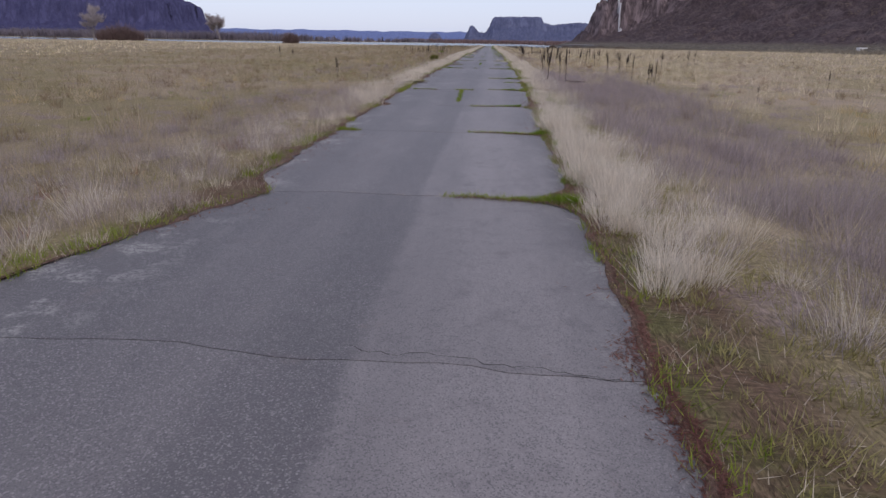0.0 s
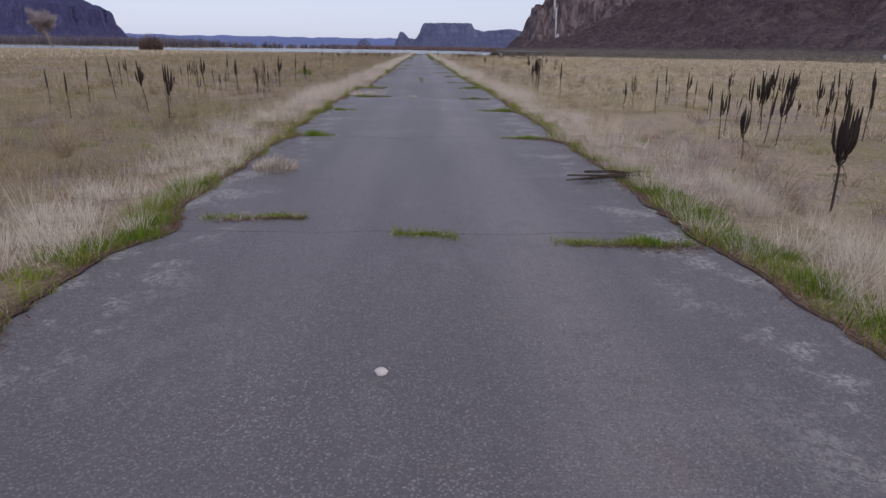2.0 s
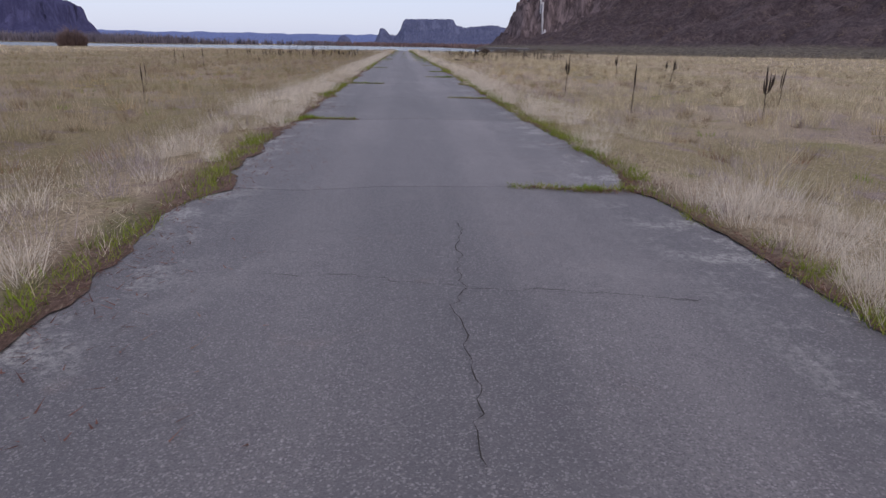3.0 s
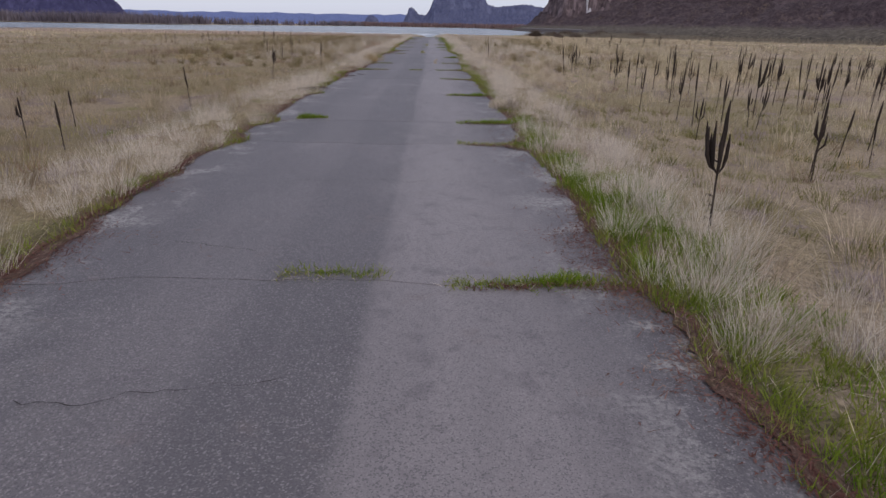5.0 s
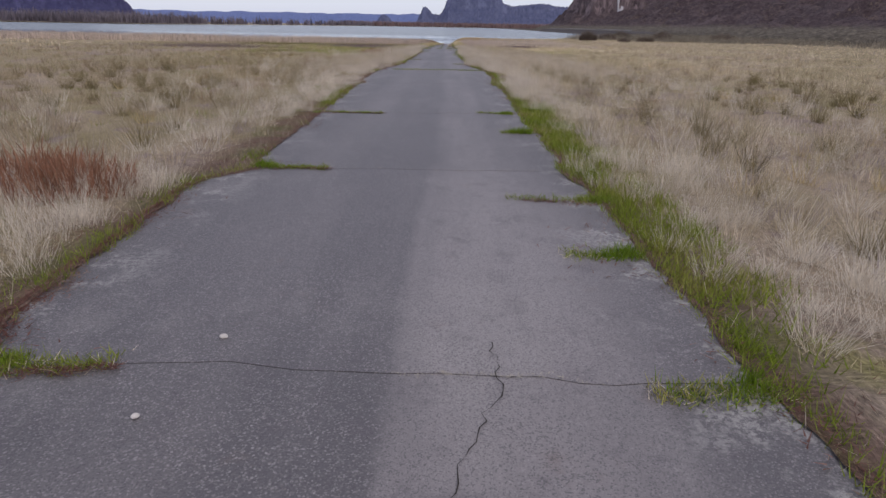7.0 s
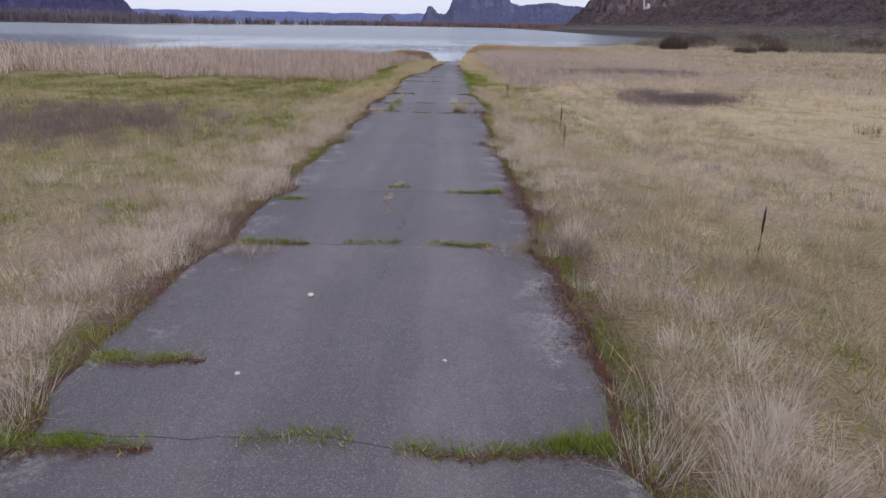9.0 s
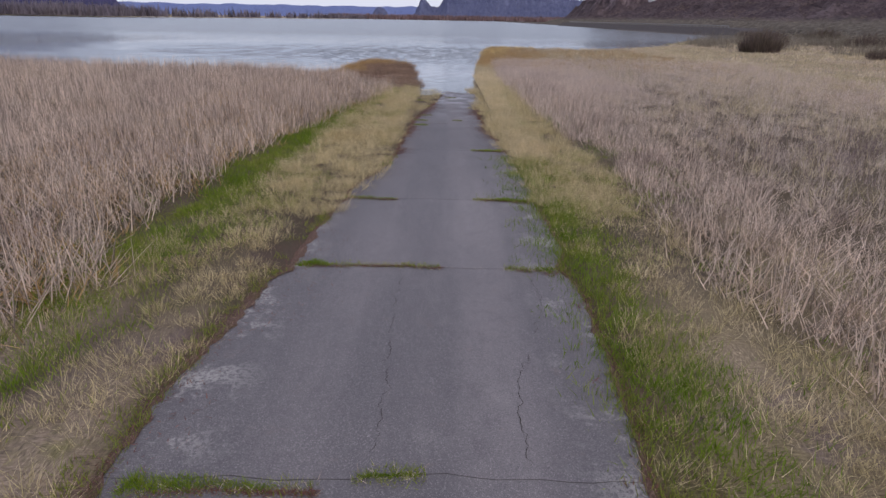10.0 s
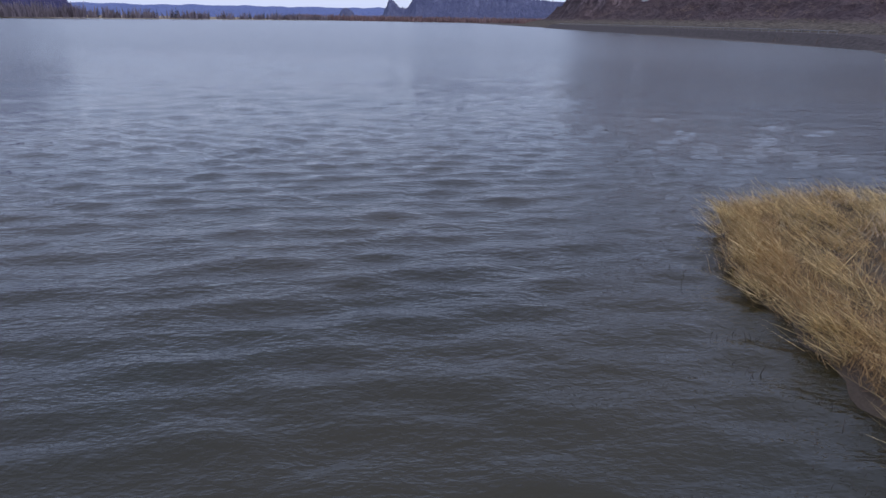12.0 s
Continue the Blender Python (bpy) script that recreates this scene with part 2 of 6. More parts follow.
def rock_material(name, dark, mid, light, scale=0.02, bare=0.3, dry=0.0):
    m = Mat(name, 0.95, 0.1)
    strata = m.noise(scale * 3, 5, 0.75, m.scaled(0.8, 0.8, 1.4))
    rubble = m.noise(scale * 16, 5, 0.75)
    f = m.math("ADD", m.math("MULTIPLY", strata, 0.5), m.math("MULTIPLY", rubble, 0.5))
    c = m.ramp(f, (0.36, dark), (0.5, mid), (0.64, light))
    scrub = m.step(m.noise(scale * 34, 4, 0.75), 0.52, 0.62)
    c = m.mix(m.math("MULTIPLY", scrub, 0.6), c, tuple(v * 0.5 for v in dark))
    tufty = m.math("MULTIPLY", m.step(m.noise(scale * 5, 5, 0.75), 0.50, 0.62), m.step(m.noise(scale * 55, 3, 0.7), 0.5, 0.6))
    c = m.mix(m.math("MULTIPLY", tufty, dry), c, (0.19, 0.145, 0.105))
    steep = m.math("SUBTRACT", 1.0, m.step(m.axis(2, m.geo.outputs["True Normal"]), 0.45, 0.72))
    ribs = m.noise(scale * 7, 5, 0.75, m.scaled(1, 1, 0.12))
    c = m.mix(m.math("MULTIPLY", m.math("MULTIPLY", steep, m.step(m.axis(1), 960, 1020)), bare), c, m.ramp(ribs, (0.38, dark), (0.5, light), (0.6, tuple(v * 1.9 for v in light))))
    if dry:
        # sage and dry grass on the low bench
        low = m.math("SUBTRACT", 1.0, m.step(m.math("ADD", m.axis(2), m.math("MULTIPLY", m.noise(0.06, 4, 0.7), 5.0)), 4.6, 7.4))
        c = m.mix(m.math("MULTIPLY", low, 0.85), c, m.ramp(m.noise(0.55, 5, 0.75), (0.36, (0.045, 0.040, 0.032)), (0.5, (0.105, 0.093, 0.072)), (0.64, (0.19, 0.165, 0.125))))
    m.colour(c)
    return m.bump(f, 0.9, 3.0).m


def water_material():
    m = Mat("lake_water", 0.1, 0.5)
    m.put(m.b.inputs["Roughness"], m.math("ADD", 0.03, m.math("MULTIPLY", m.step(m.axis(1), 470, 560), 0.2)))
    m.b.inputs["IOR"].default_value = 1.42
    # pale silty shallows; bright sky reflection there is put into the colour too
    silt_sheen = m.math("MULTIPLY", m.math("MULTIPLY", m.step(m.axis(1), 428, 434), m.math("SUBTRACT", 1.0, m.step(m.axis(1), 436, 446))), m.step(m.noise(0.35, 3), 0.25, 0.6))
    m.colour(m.mix(silt_sheen, m.ramp(m.noise(0.12, 2), (0.35, (0.009, 0.013, 0.008)), (0.65, (0.024, 0.022, 0.010))), (0.135, 0.128, 0.125)))
    chop = m.noise(1.6, 4, 0.55, m.scaled(0.4, 1.0, 1.0))
    cross = m.noise(6.5, 3, 0.6, m.scaled(0.5, 1.0, 1.0))
    far = m.step(m.axis(1), 490, 540)
    height = m.math("ADD", m.math("MULTIPLY", cross, 0.5), m.math("MULTIPLY", chop, m.math("ADD", 0.25, m.math("MULTIPLY", far, 0.5))))
    return m.bump(height, m.math("ADD", 0.10, m.math("MULTIPLY", m.step(m.axis(1), 432, 462), 0.31)), 0.2).m


M_ASPHALT = asphalt_material()
M_GROUND = ground_material()
M_WATER = water_material()
M_CRACK = plain("dirt_in_crack", (0.035, 0.031, 0.028), 0.95, 30)
M_PALE = plain("pale_grit_in_joint", (0.30, 0.275, 0.24), 0.95, 40)
def litter_material():
    """Soil, needles and leaf crumbs, red-brown with pale straws."""
    m = Mat("reddish_litter", 0.95, 0.1)
    f = m.noise(55.0, 5, 0.8, m.scaled(1.0, 0.4, 1.0))
    c = m.ramp(f, (0.32, (0.045, 0.03, 0.025)), (0.46, (0.105, 0.066, 0.053)), (0.56, (0.155, 0.10, 0.078)), (0.68, (0.33, 0.26, 0.19)))
    c = m.mix(m.step(m.noise(2.3, 4), 0.5, 0.62), c, m.mix(1.0, c, (0.85, 0.95, 0.75), "MULTIPLY"))
    m.colour(c)
    return m.bump(f, 0.9, 0.03).m


M_LITTER = litter_material()
M_DRY = grass_material("dry_grass", ((0.36, (0.48, 0.40, 0.285)), (0.44, (0.64, 0.56, 0.44)), (0.50, (0.33, 0.275, 0.235)), (0.56, (0.54, 0.45, 0.30)), (0.64, (0.27, 0.24, 0.13))))
M_BLOND = grass_material("blond_grass", ((0.38, (0.58, 0.50, 0.39)), (0.5, (0.76, 0.69, 0.585)), (0.62, (0.50, 0.425, 0.32))), 0.3, 0.66, 1.2)
M_FIELD = grass_material("field_grass", ((0.36, (0.50, 0.385, 0.215)), (0.43, (0.66, 0.56, 0.41)), (0.49, (0.44, 0.375, 0.23)), (0.55, (0.66, 0.56, 0.415)), (0.61, (0.45, 0.35, 0.265)), (0.68, (0.56, 0.445, 0.275))), 0.08, 0.6, 1.4)
M_FIELDBROWN = grass_material("brown_field_grass", ((0.36, (0.36, 0.275, 0.15)), (0.43, (0.47, 0.385, 0.27)), (0.49, (0.235, 0.205, 0.10)), (0.55, (0.45, 0.36, 0.25)), (0.61, (0.24, 0.175, 0.14)), (0.68, (0.38, 0.29, 0.155))), 0.08, 0.6, 1.36)
M_LOWFIELD = grass_material("low_field_straw", ((0.32, (0.60, 0.50, 0.31)), (0.45, (0.68, 0.575, 0.38)), (0.56, (0.50, 0.43, 0.28)), (0.70, (0.63, 0.53, 0.35))), 0.12)
M_LEFTFIELD = grass_material("yellow_green_mat", ((0.35, (0.37, 0.335, 0.13)), (0.5, (0.48, 0.415, 0.21)), (0.65, (0.28, 0.28, 0.09))), 0.35)
M_DARKWEED = grass_material("dark_mauve_weed", ((0.4, (0.19, 0.145, 0.14)), (0.6, (0.26, 0.205, 0.195))), 0.3)
M_LEAF = grass_material("reddish_dead_leaves", ((0.4, (0.135, 0.062, 0.05)), (0.55, (0.19, 0.10, 0.08)), (0.65, (0.30, 0.22, 0.165))), 0.6)
M_BROWN = grass_material("brown_bunchgrass", ((0.4, (0.17, 0.12, 0.07)), (0.55, (0.27, 0.20, 0.13)), (0.65, (0.14, 0.085, 0.055))), 0.1)
M_GOLD = grass_material("golden_grass", ((0.4, (0.42, 0.31, 0.14)), (0.55, (0.50, 0.39, 0.20)), (0.65, (0.36, 0.25, 0.11))), 0.2)
M_OLIVE = grass_material("olive_grass", ((0.4, (0.24, 0.215, 0.085)), (0.55, (0.31, 0.28, 0.12)), (0.65, (0.36, 0.27, 0.13))), 0.2)
M_MAUVE = grass_material("mauve_weed", ((0.35, (0.29, 0.235, 0.235)), (0.5, (0.36, 0.305, 0.30)), (0.65, (0.24, 0.195, 0.20))), 0.3)
M_GREEN = grass_material("green_grass", ((0.35, (0.10, 0.18, 0.014)), (0.5, (0.155, 0.235, 0.024)), (0.65, (0.25, 0.27, 0.06))), 0.8)
M_EDGE = grass_material("verge_green", ((0.35, (0.13, 0.19, 0.02)), (0.5, (0.20, 0.25, 0.035)), (0.65, (0.32, 0.29, 0.10))), 0.9)
M_SAGE = grass_material("grey_sagebrush", ((0.35, (0.20, 0.175, 0.135)), (0.5, (0.27, 0.24, 0.185)), (0.65, (0.15, 0.125, 0.10))), 0.08)
# distance haze is blended into these twig greys
M_FARWOOD = grass_material("hazy_leafless_wood", ((0.4, (0.16, 0.14, 0.165)), (0.6, (0.22, 0.19, 0.20))), 0.01)
M_DARKTUFT = grass_material("olive_brown_tuft", ((0.4, (0.13, 0.105, 0.045)), (0.55, (0.21, 0.17, 0.085)), (0.65, (0.10, 0.08, 0.035))), 0.5)
M_STRAW = grass_material("straw_mat", ((0.35, (0.54, 0.43, 0.22)), (0.5, (0.66, 0.56, 0.34)), (0.65, (0.42, 0.36, 0.16))), 0.5, 0.42, 1.35)
M_REED = grass_material("dead_cattail", ((0.35, (0.51, 0.39, 0.295)), (0.5, (0.64, 0.53, 0.44)), (0.65, (0.36, 0.27, 0.225))), 0.4, 0.22, 1.5)
M_REEDPALE = grass_material("pale_marsh_reed", ((0.35, (0.55, 0.44, 0.35)), (0.5, (0.67, 0.57, 0.49)), (0.65, (0.45, 0.36, 0.31))), 0.25, 0.5, 1.3)
M_STRAWREED = grass_material("lying_reed_straw", ((0.35, (0.58, 0.43, 0.18)), (0.5, (0.70, 0.55, 0.28)), (0.65, (0.46, 0.30, 0.12))), 0.9, 0.22, 1.4)
M_RUST = grass_material("rusty_bulrush", ((0.35, (0.42, 0.26, 0.10)), (0.5, (0.54, 0.37, 0.185)), (0.65, (0.32, 0.19, 0.085))), 0.5, 0.3, 1.4)
M_STALK = plain("dead_stalk", (0.055, 0.042, 0.035), 0.9, 40, 0.4)
M_SPIKE = plain("dead_seed_spike", (0.034, 0.025, 0.021), 0.95, 60, 0.5)
M_BARK = plain("grey_bark", (0.27, 0.235, 0.215), 0.9, 8)
M_TWIG = grass_material("bare_twigs", ((0.4, (0.33, 0.29, 0.29)), (0.6, (0.42, 0.375, 0.37))), 0.3)
M_BRUSH = grass_material("brown_brush", ((0.35, (0.10, 0.075, 0.065)), (0.5, (0.15, 0.115, 0.095)), (0.65, (0.12, 0.10, 0.06))), 0.05)
M_WILLOW = grass_material("willow_twigs", ((0.4, (0.15, 0.105, 0.10)), (0.6, (0.20, 0.14, 0.125))), 0.3)
M_MARSH = grass_material("olive_marsh", ((0.4, (0.13, 0.135, 0.035)), (0.55, (0.21, 0.20, 0.065)), (0.65, (0.30, 0.26, 0.12))), 0.6)
# far brush, its red dulled by haze put into the colour
M_FARRED = grass_material("hazy_red_brush", ((0.4, (0.19, 0.125, 0.125)), (0.6, (0.25, 0.17, 0.15))), 0.02)
M_THICKET = grass_material("sodden_weeds", ((0.4, (0.19, 0.115, 0.08)), (0.6, (0.38, 0.265, 0.185))), 0.6, 0.35, 1.6)
M_REDBRUSH = grass_material("red_brown_brush", ((0.4, (0.22, 0.10, 0.06)), (0.6, (0.29, 0.15, 0.095))), 0.5)
M_HILL = rock_material("basalt_hillside", (0.036, 0.027, 0.031), (0.072, 0.054, 0.058), (0.122, 0.095, 0.098), 0.02, 0.8, 0.5)
# the blue of the distant rocks is aerial haze mixed into their colours
M_MESA = rock_material("far_basalt_hazed", (0.055, 0.066, 0.125), (0.082, 0.095, 0.165), (0.112, 0.125, 0.195), 0.006)
M_BUTTE = rock_material("far_dark_basalt_hazed", (0.034, 0.036, 0.085), (0.050, 0.050, 0.11), (0.068, 0.068, 0.135), 0.006)
M_PLATEAU = rock_material("far_plateau_hazed", (0.105, 0.145, 0.29), (0.125, 0.165, 0.32), (0.14, 0.185, 0.34), 0.003)
M_WHITE = plain("white_paint", (0.6, 0.6, 0.6), 0.5, 3, 0.08)
M_DARKGLASS = plain("dark_window", (0.02, 0.022, 0.025), 0.1, 3, 0.1, 0.5)
M_STEEL = plain("galvanised_steel", (0.22, 0.22, 0.22), 0.5, 12, 0.15, 0.5, 0.6)
M_STONE = plain("pale_stone", (0.50, 0.47, 0.44), 0.85, 20, 0.2)
M_PALEWOOD = plain("bleached_stick", (0.34, 0.29, 0.26), 0.85, 25, 0.3)
M_WOOD = plain("weathered_stick", (0.07, 0.055, 0.045), 0.9, 25, 0.4)
M_CONIFER = plain("dark_conifer", (0.028, 0.035, 0.045), 0.95, 2)
M_TYRE = plain("tyre_rubber", (0.02, 0.02, 0.02), 0.8, 20)

# ---------------------------------------------------------------- plan of the land
WATER_Z = -2.37
rng = np.random.default_rng(7)
WAVES = [(rng.uniform(0.7, 1.3) * f, rng.uniform(0, 6.283), rng.uniform(0, 6.283)) for f in (0.08, 0.13, 0.21, 0.34, 0.55, 0.9)]


def rough2(x, y, k=1.0):
    """Smooth unevenness between about -1 and 1; k: how fine."""
    s = 0
    for f, a, ph in WAVES:
        u = x * math.cos(a) + y * math.sin(a)
        v = -x * math.sin(a) + y * math.cos(a)
        s = s + np.sin(f * k * u * 2.3 + ph + 1.3 * np.sin(f * k * v * 1.7 + ph))
    return s / 3.4


def smooth(a, b, v):
    t = np.clip((v - a) / (b - a), 0, 1)
    return t * t * (3 - 2 * t)


# where the pavement's joints lie along the road
JOINTS = [-3.0, 3.1, 7.1, 12.6, 18.0, 24.4, 29.2, 32.5, 38.0, 44.6, 51.6, 57.0, 62.9, 66.2, 74.0, 80.8, 87.2, 92.6, 97.2, 102.8, 107.5, 114.4]
JOINTS += [120.6, 127.0, 132.6, 139.2, 145.0, 151.3, 157.2, 163.0, 168.0, 172.6]
JOINTS += [178.2, 181.2, 185.6, 188.7, 195.6, 201.0, 203.3, 208.2, 213.1, 217.6, 222.2, 228.2, 233.2, 237.5, 245.1, 251.8, 254.5, 260.4, 265.7, 271.4, 276.4, 281.8, 289.0, 296.2]
JOINTS += [301.5, 307.4, 313.0, 319.3, 325.1, 331.0, 337.2, 343.4]
JOINTS += [349.1, 353.5, 356.7, 362.4, 370.0, 373.5, 378.2, 383.2, 388.1, 393.0, 397.2, 403.0, 408.8, 415.0, 421.0, 427.5]
INSET = np.random.default_rng(21).uniform(0.0, 0.34, (len(JOINTS), 2))


def road_z(y):
    return np.interp(y, [-100, 290, 302, 345, 364, 384, 403, 423.5, 470], [0, 0, -0.12, -0.9, -1.35, -1.75, -2.1, -2.40, -3.8])


def land(x, y):
    """Metres inland of the lake's near shore (less than 0: in the lake), roughly."""
    left = np.interp(x, [-3000, -600, -400, -250, -120, -40, -8, -6.5, -1.6, -1.0], [700, 560, 520, 475, 440, 434, 432, 430, 429, 421]) - y
    bank = np.interp(y, [400, 414, 421, 427, 428.5, 429.2, 430, 435, 442, 447, 454, 460, 467, 470.5, 473, 475, 486], [2.2, 2.3, 2.6, 2.9, 2.9, 2.3, 2.85, 3.25, 3.65, 4.1, 4.75, 5.2, 6.0, 6.2, 6.9, 8.0, 14.0])
    right = np.minimum(x - bank, np.interp(x, [2, 6, 9, 25, 40, 62, 75, 90, 100], [471, 473.5, 474.5, 477, 500, 542, 558, 580, 2600]) - y)
    ramp = np.where(np.abs(x) < 2.6, 423.0 - y, -99)
    far = np.interp(x, [-4000, -900, -330, -160, 0, 300, 700], [900, 960, 1000, 1750, 1900, 1950, 1200])
    return np.maximum(np.maximum(np.maximum(np.where(x < -1.0, left, -99), right), ramp), y - far)


def ground_z(x, y):
    ax = np.abs(x)
    field = np.interp(y, [-100, 285, 340, 400, 425], [-0.28, -0.30, -1.15, -2.06, -2.19])
    field = field + 0.07 * rough2(x, y, 1.6)
    bank = smooth(3.2, 6.0, ax + 0.5 * rough2(x, y, 2.0))
    rim = np.where(x > 2.55, np.maximum(road_z(y) - 0.02, -2.17), road_z(y) - 0.02)
    field = field + 0.09 * rough2(x, y, 3.2) * smooth(315, 335, y) * smooth(425, 405, y)
    z = rim * (1 - bank) + field * bank + 0.035 * rough2(x, y, 6.0) * smooth(2.4, 3.4, ax)
    d = land(x, y)
    wet = smooth(0.15, -1.8, d)
    lake = np.where(ax < 2.6, np.minimum(road_z(y) - 0.05, -2.45), -3.3)
    return z * (1 - wet) + lake * wet


def empty(name):
    return new(name)


def link_mesh(name, me, mat, parent=None, smooth_shade=False):
    me.materials.append(mat)
    if smooth_shade:
        me.polygons.foreach_set("use_smooth", [True] * len(me.polygons))
    ob = new(name, me)
    if parent:
        ob.parent = parent
    return ob


def part(name, bm, mat, parent=None, label="", smooth_shade=False):
    me = bpy.data.meshes.new(name)
    bm.to_mesh(me)
    bm.free()
    ob = link_mesh(name, me, mat, parent, smooth_shade)
    return tagged(ob, label) if label else ob


def array_mesh(name, verts, tris=None, quads=None):
    """A mesh from numpy arrays."""
    me = bpy.data.meshes.new(name)
    lists = [a for a in (quads, tris) if a is not None and len(a)]
    loops = np.concatenate([a.ravel() for a in lists]).astype(np.int32)
    sizes = np.concatenate([np.full(len(a), a.shape[1], np.int32) for a in lists])
    me.vertices.add(len(verts))
    me.vertices.foreach_set("co", np.ascontiguousarray(verts, np.float32).ravel())
    me.loops.add(len(loops))
    me.loops.foreach_set("vertex_index", loops)
    me.polygons.add(len(sizes))
    me.polygons.foreach_set("loop_start", np.concatenate([[0], np.cumsum(sizes)[:-1]]).astype(np.int32))
    me.update(calc_edges=True)
    me.validate()
    return me


def grid_mesh(name, xs, ys, height):
    gx, gy = np.meshgrid(xs, ys)
    v = np.stack([gx, gy, height(gx, gy)], -1).reshape(-1, 3)
    i = np.arange(len(xs) * len(ys)).reshape(len(ys), len(xs))
    q = np.stack([i[:-1, :-1], i[:-1, 1:], i[1:, 1:], i[1:, :-1]], -1).reshape(-1, 4)
    return array_mesh(name, v, quads=q)


def spread(near_lo, near_hi, step, far_lo, far_hi, grow=1.18):
    """Grid lines: even in the near stretch, ever wider beyond it."""
    lines = list(np.arange(near_lo, near_hi + step / 2, step))
    s = step
    while lines[-1] < far_hi:
        s *= grow
        lines.append(lines[-1] + s)
    s = step
    while lines[0] > far_lo:
        s *= grow
        lines.insert(0, lines[0] - s)
    return np.array(lines)


ground = link_mesh("ground", grid_mesh("ground", spread(-34, 34, 0.55, -4600, 4600), spread(-14, 500, 3.0, -400, 4700), ground_z), M_GROUND, None, True)
tagged(ground, "flat ground of dead grass thatch and brown soil", "ground", kind="structure")

SWELL = [(2 * math.pi / l, a, amp, p) for l, a, amp, p in (
    (2.9, 0.30, 0.018, 0.3), (1.7, -0.42, 0.024, 1.9), (1.15, 0.42, 0.028, 4.0), (0.86, -0.15, 0.026, 5.1), (4.3, -0.3, 0.012, 2.2), (1.0, 0.75, 0.018, 0.9), (0.62, 0.2, 0.013, 3.3), (0.72, -0.6, 0.015, 1.1))]


def water_lines():
    """Grid lines over the lake: fine by the ramp, ever wider beyond."""
    y = list(np.arange(421, 480, 0.15))
    step = 0.15
    while y[-1] < 4700:
        step *= 1.016 if y[-1] < 560 else 1.3
        y.append(y[-1] + step)
    return spread(-12, 12, 0.34, -4600, 4600, 1.13), np.array([360, 400, 412, 418] + y)


def water_z(x, y):
    calm = smooth(60, 25, np.abs(x)) * smooth(421, 428, y) * (0.3 + 0.7 * smooth(436, 462, y))
    z = 0
    for k, a, amp, p in SWELL:
        long = 2 * math.pi / k
        reach = 480 + (long / 3.2 - 0.15) / 0.016
        ph = k * (y * math.cos(a) + x * math.sin(a)) + p + 1.5 * rough2(x, y, 1.1)
        z = z + amp * smooth(reach + 6, reach - 12, y) * (2 * np.exp(np.sin(ph) - 1) - 0.93) * (0.65 + 0.5 * rough2(x + 31 * p, y, 0.9))
    return WATER_Z + z * calm


water = link_mesh("water", grid_mesh("water", *water_lines(), water_z), M_WATER, None, True)
tagged(water, "grey rippled lake water under an overcast sky", "lake", kind="structure")


# ---------------------------------------------------------------- hills
def landform(name, n_along, n_up, place, mat, label):
    """A hill from a rule place(u, v), with u along it and v up and back, both 0 to 1."""
    u, v = np.meshgrid(np.linspace(0, 1, n_along), np.linspace(0, 1, n_up))
    p = np.stack(place(u, v), -1).reshape(-1, 3)
    i = np.arange(n_along * n_up).reshape(n_up, n_along)
    q = np.stack([i[:-1, :-1], i[:-1, 1:], i[1:, 1:], i[1:, :-1]], -1).reshape(-1, 4)
    ob = link_mesh(name, array_mesh(name, p, quads=q), mat)
    return tagged(ob, label, "hill", kind="structure")


def right_hill(u, v):
    y = 60 + u * 1180
    back = v ** 1.25 * 450
    foot = np.interp(y, [60, 300, 450, 560, 700, 900, 1180, 1260], [190, 172, 160, 112, 112, 112, 118, 126])
    inn = np.minimum(back + 14 * rough2(y * 0.6, back * 0.3, 0.8) * smooth(10, 90, back), (1205 - y) * 1.0 + 12 * rough2(back, y, 1.2))
    foot = foot - 24 * smooth(580, 480, y)
    inn = np.maximum(inn, 0)
    # a promontory of bare cliffs at the far end, a long talus slope on the near side
    head = smooth(1015, 1062, y + 10 * rough2(back, y, 0.9))
    crag = np.interp(inn, [0, 26, 52, 60, 78, 86, 420], [0, 0.08, 0.33, 0.72, 0.78, 1.0, 1.1])
    slide = np.interp(inn, [0, 5, 14, 30, 40, 100, 160, 175, 210, 225, 450], [-0.04, 0.02, 0.05, 0.062, 0.075, 0.27, 0.56, 0.72, 0.8, 0.98, 1.12])
    top = 86 + 9 * rough2(y, 0 * y, 0.25)
    z = (crag * head + slide * (1 - head)) * top + (2.2 + 2.0 * head * smooth(20, 60, inn)) * rough2(y * 1.7, back, 2.6) * smooth(6, 50, back) + 2.2 * rough2(y, back, 2.6) * smooth(6, 50, back)
    return foot + back, y, z - 2.0


hill = landform("hill", 260, 70, right_hill, M_HILL, "dark brown basalt hillside with talus below cliffs")

# a thin pale streak of seeping water down the promontory's face
ys = np.linspace(1008, 1066, 40)
foot = np.interp(ys, [900, 1180], [112, 118])
xs = 199 + 1.2 * rough2(ys, 0 * ys, 2.0)
zs = right_hill((ys - 60) / 1180, ((xs - foot) / 450) ** 0.8)[2]
half = 1.1 + 0.5 * rough2(ys, ys, 3.0)
rim = np.stack([np.stack([xs - half, ys - 1.5, zs + 1.5], -1), np.stack([xs + half, ys - 1.5, zs + 1.5], -1), np.stack([xs + half, ys + 3, zs - 3], -1), np.stack([xs - half, ys + 3, zs - 3], -1)], 1).reshape(-1, 3)
k = np.arange(39)[:, None] * 4
strip = np.concatenate([k + [0, 1, 5, 4], k + [1, 2, 6, 5], k + [3, 0, 4, 7]])
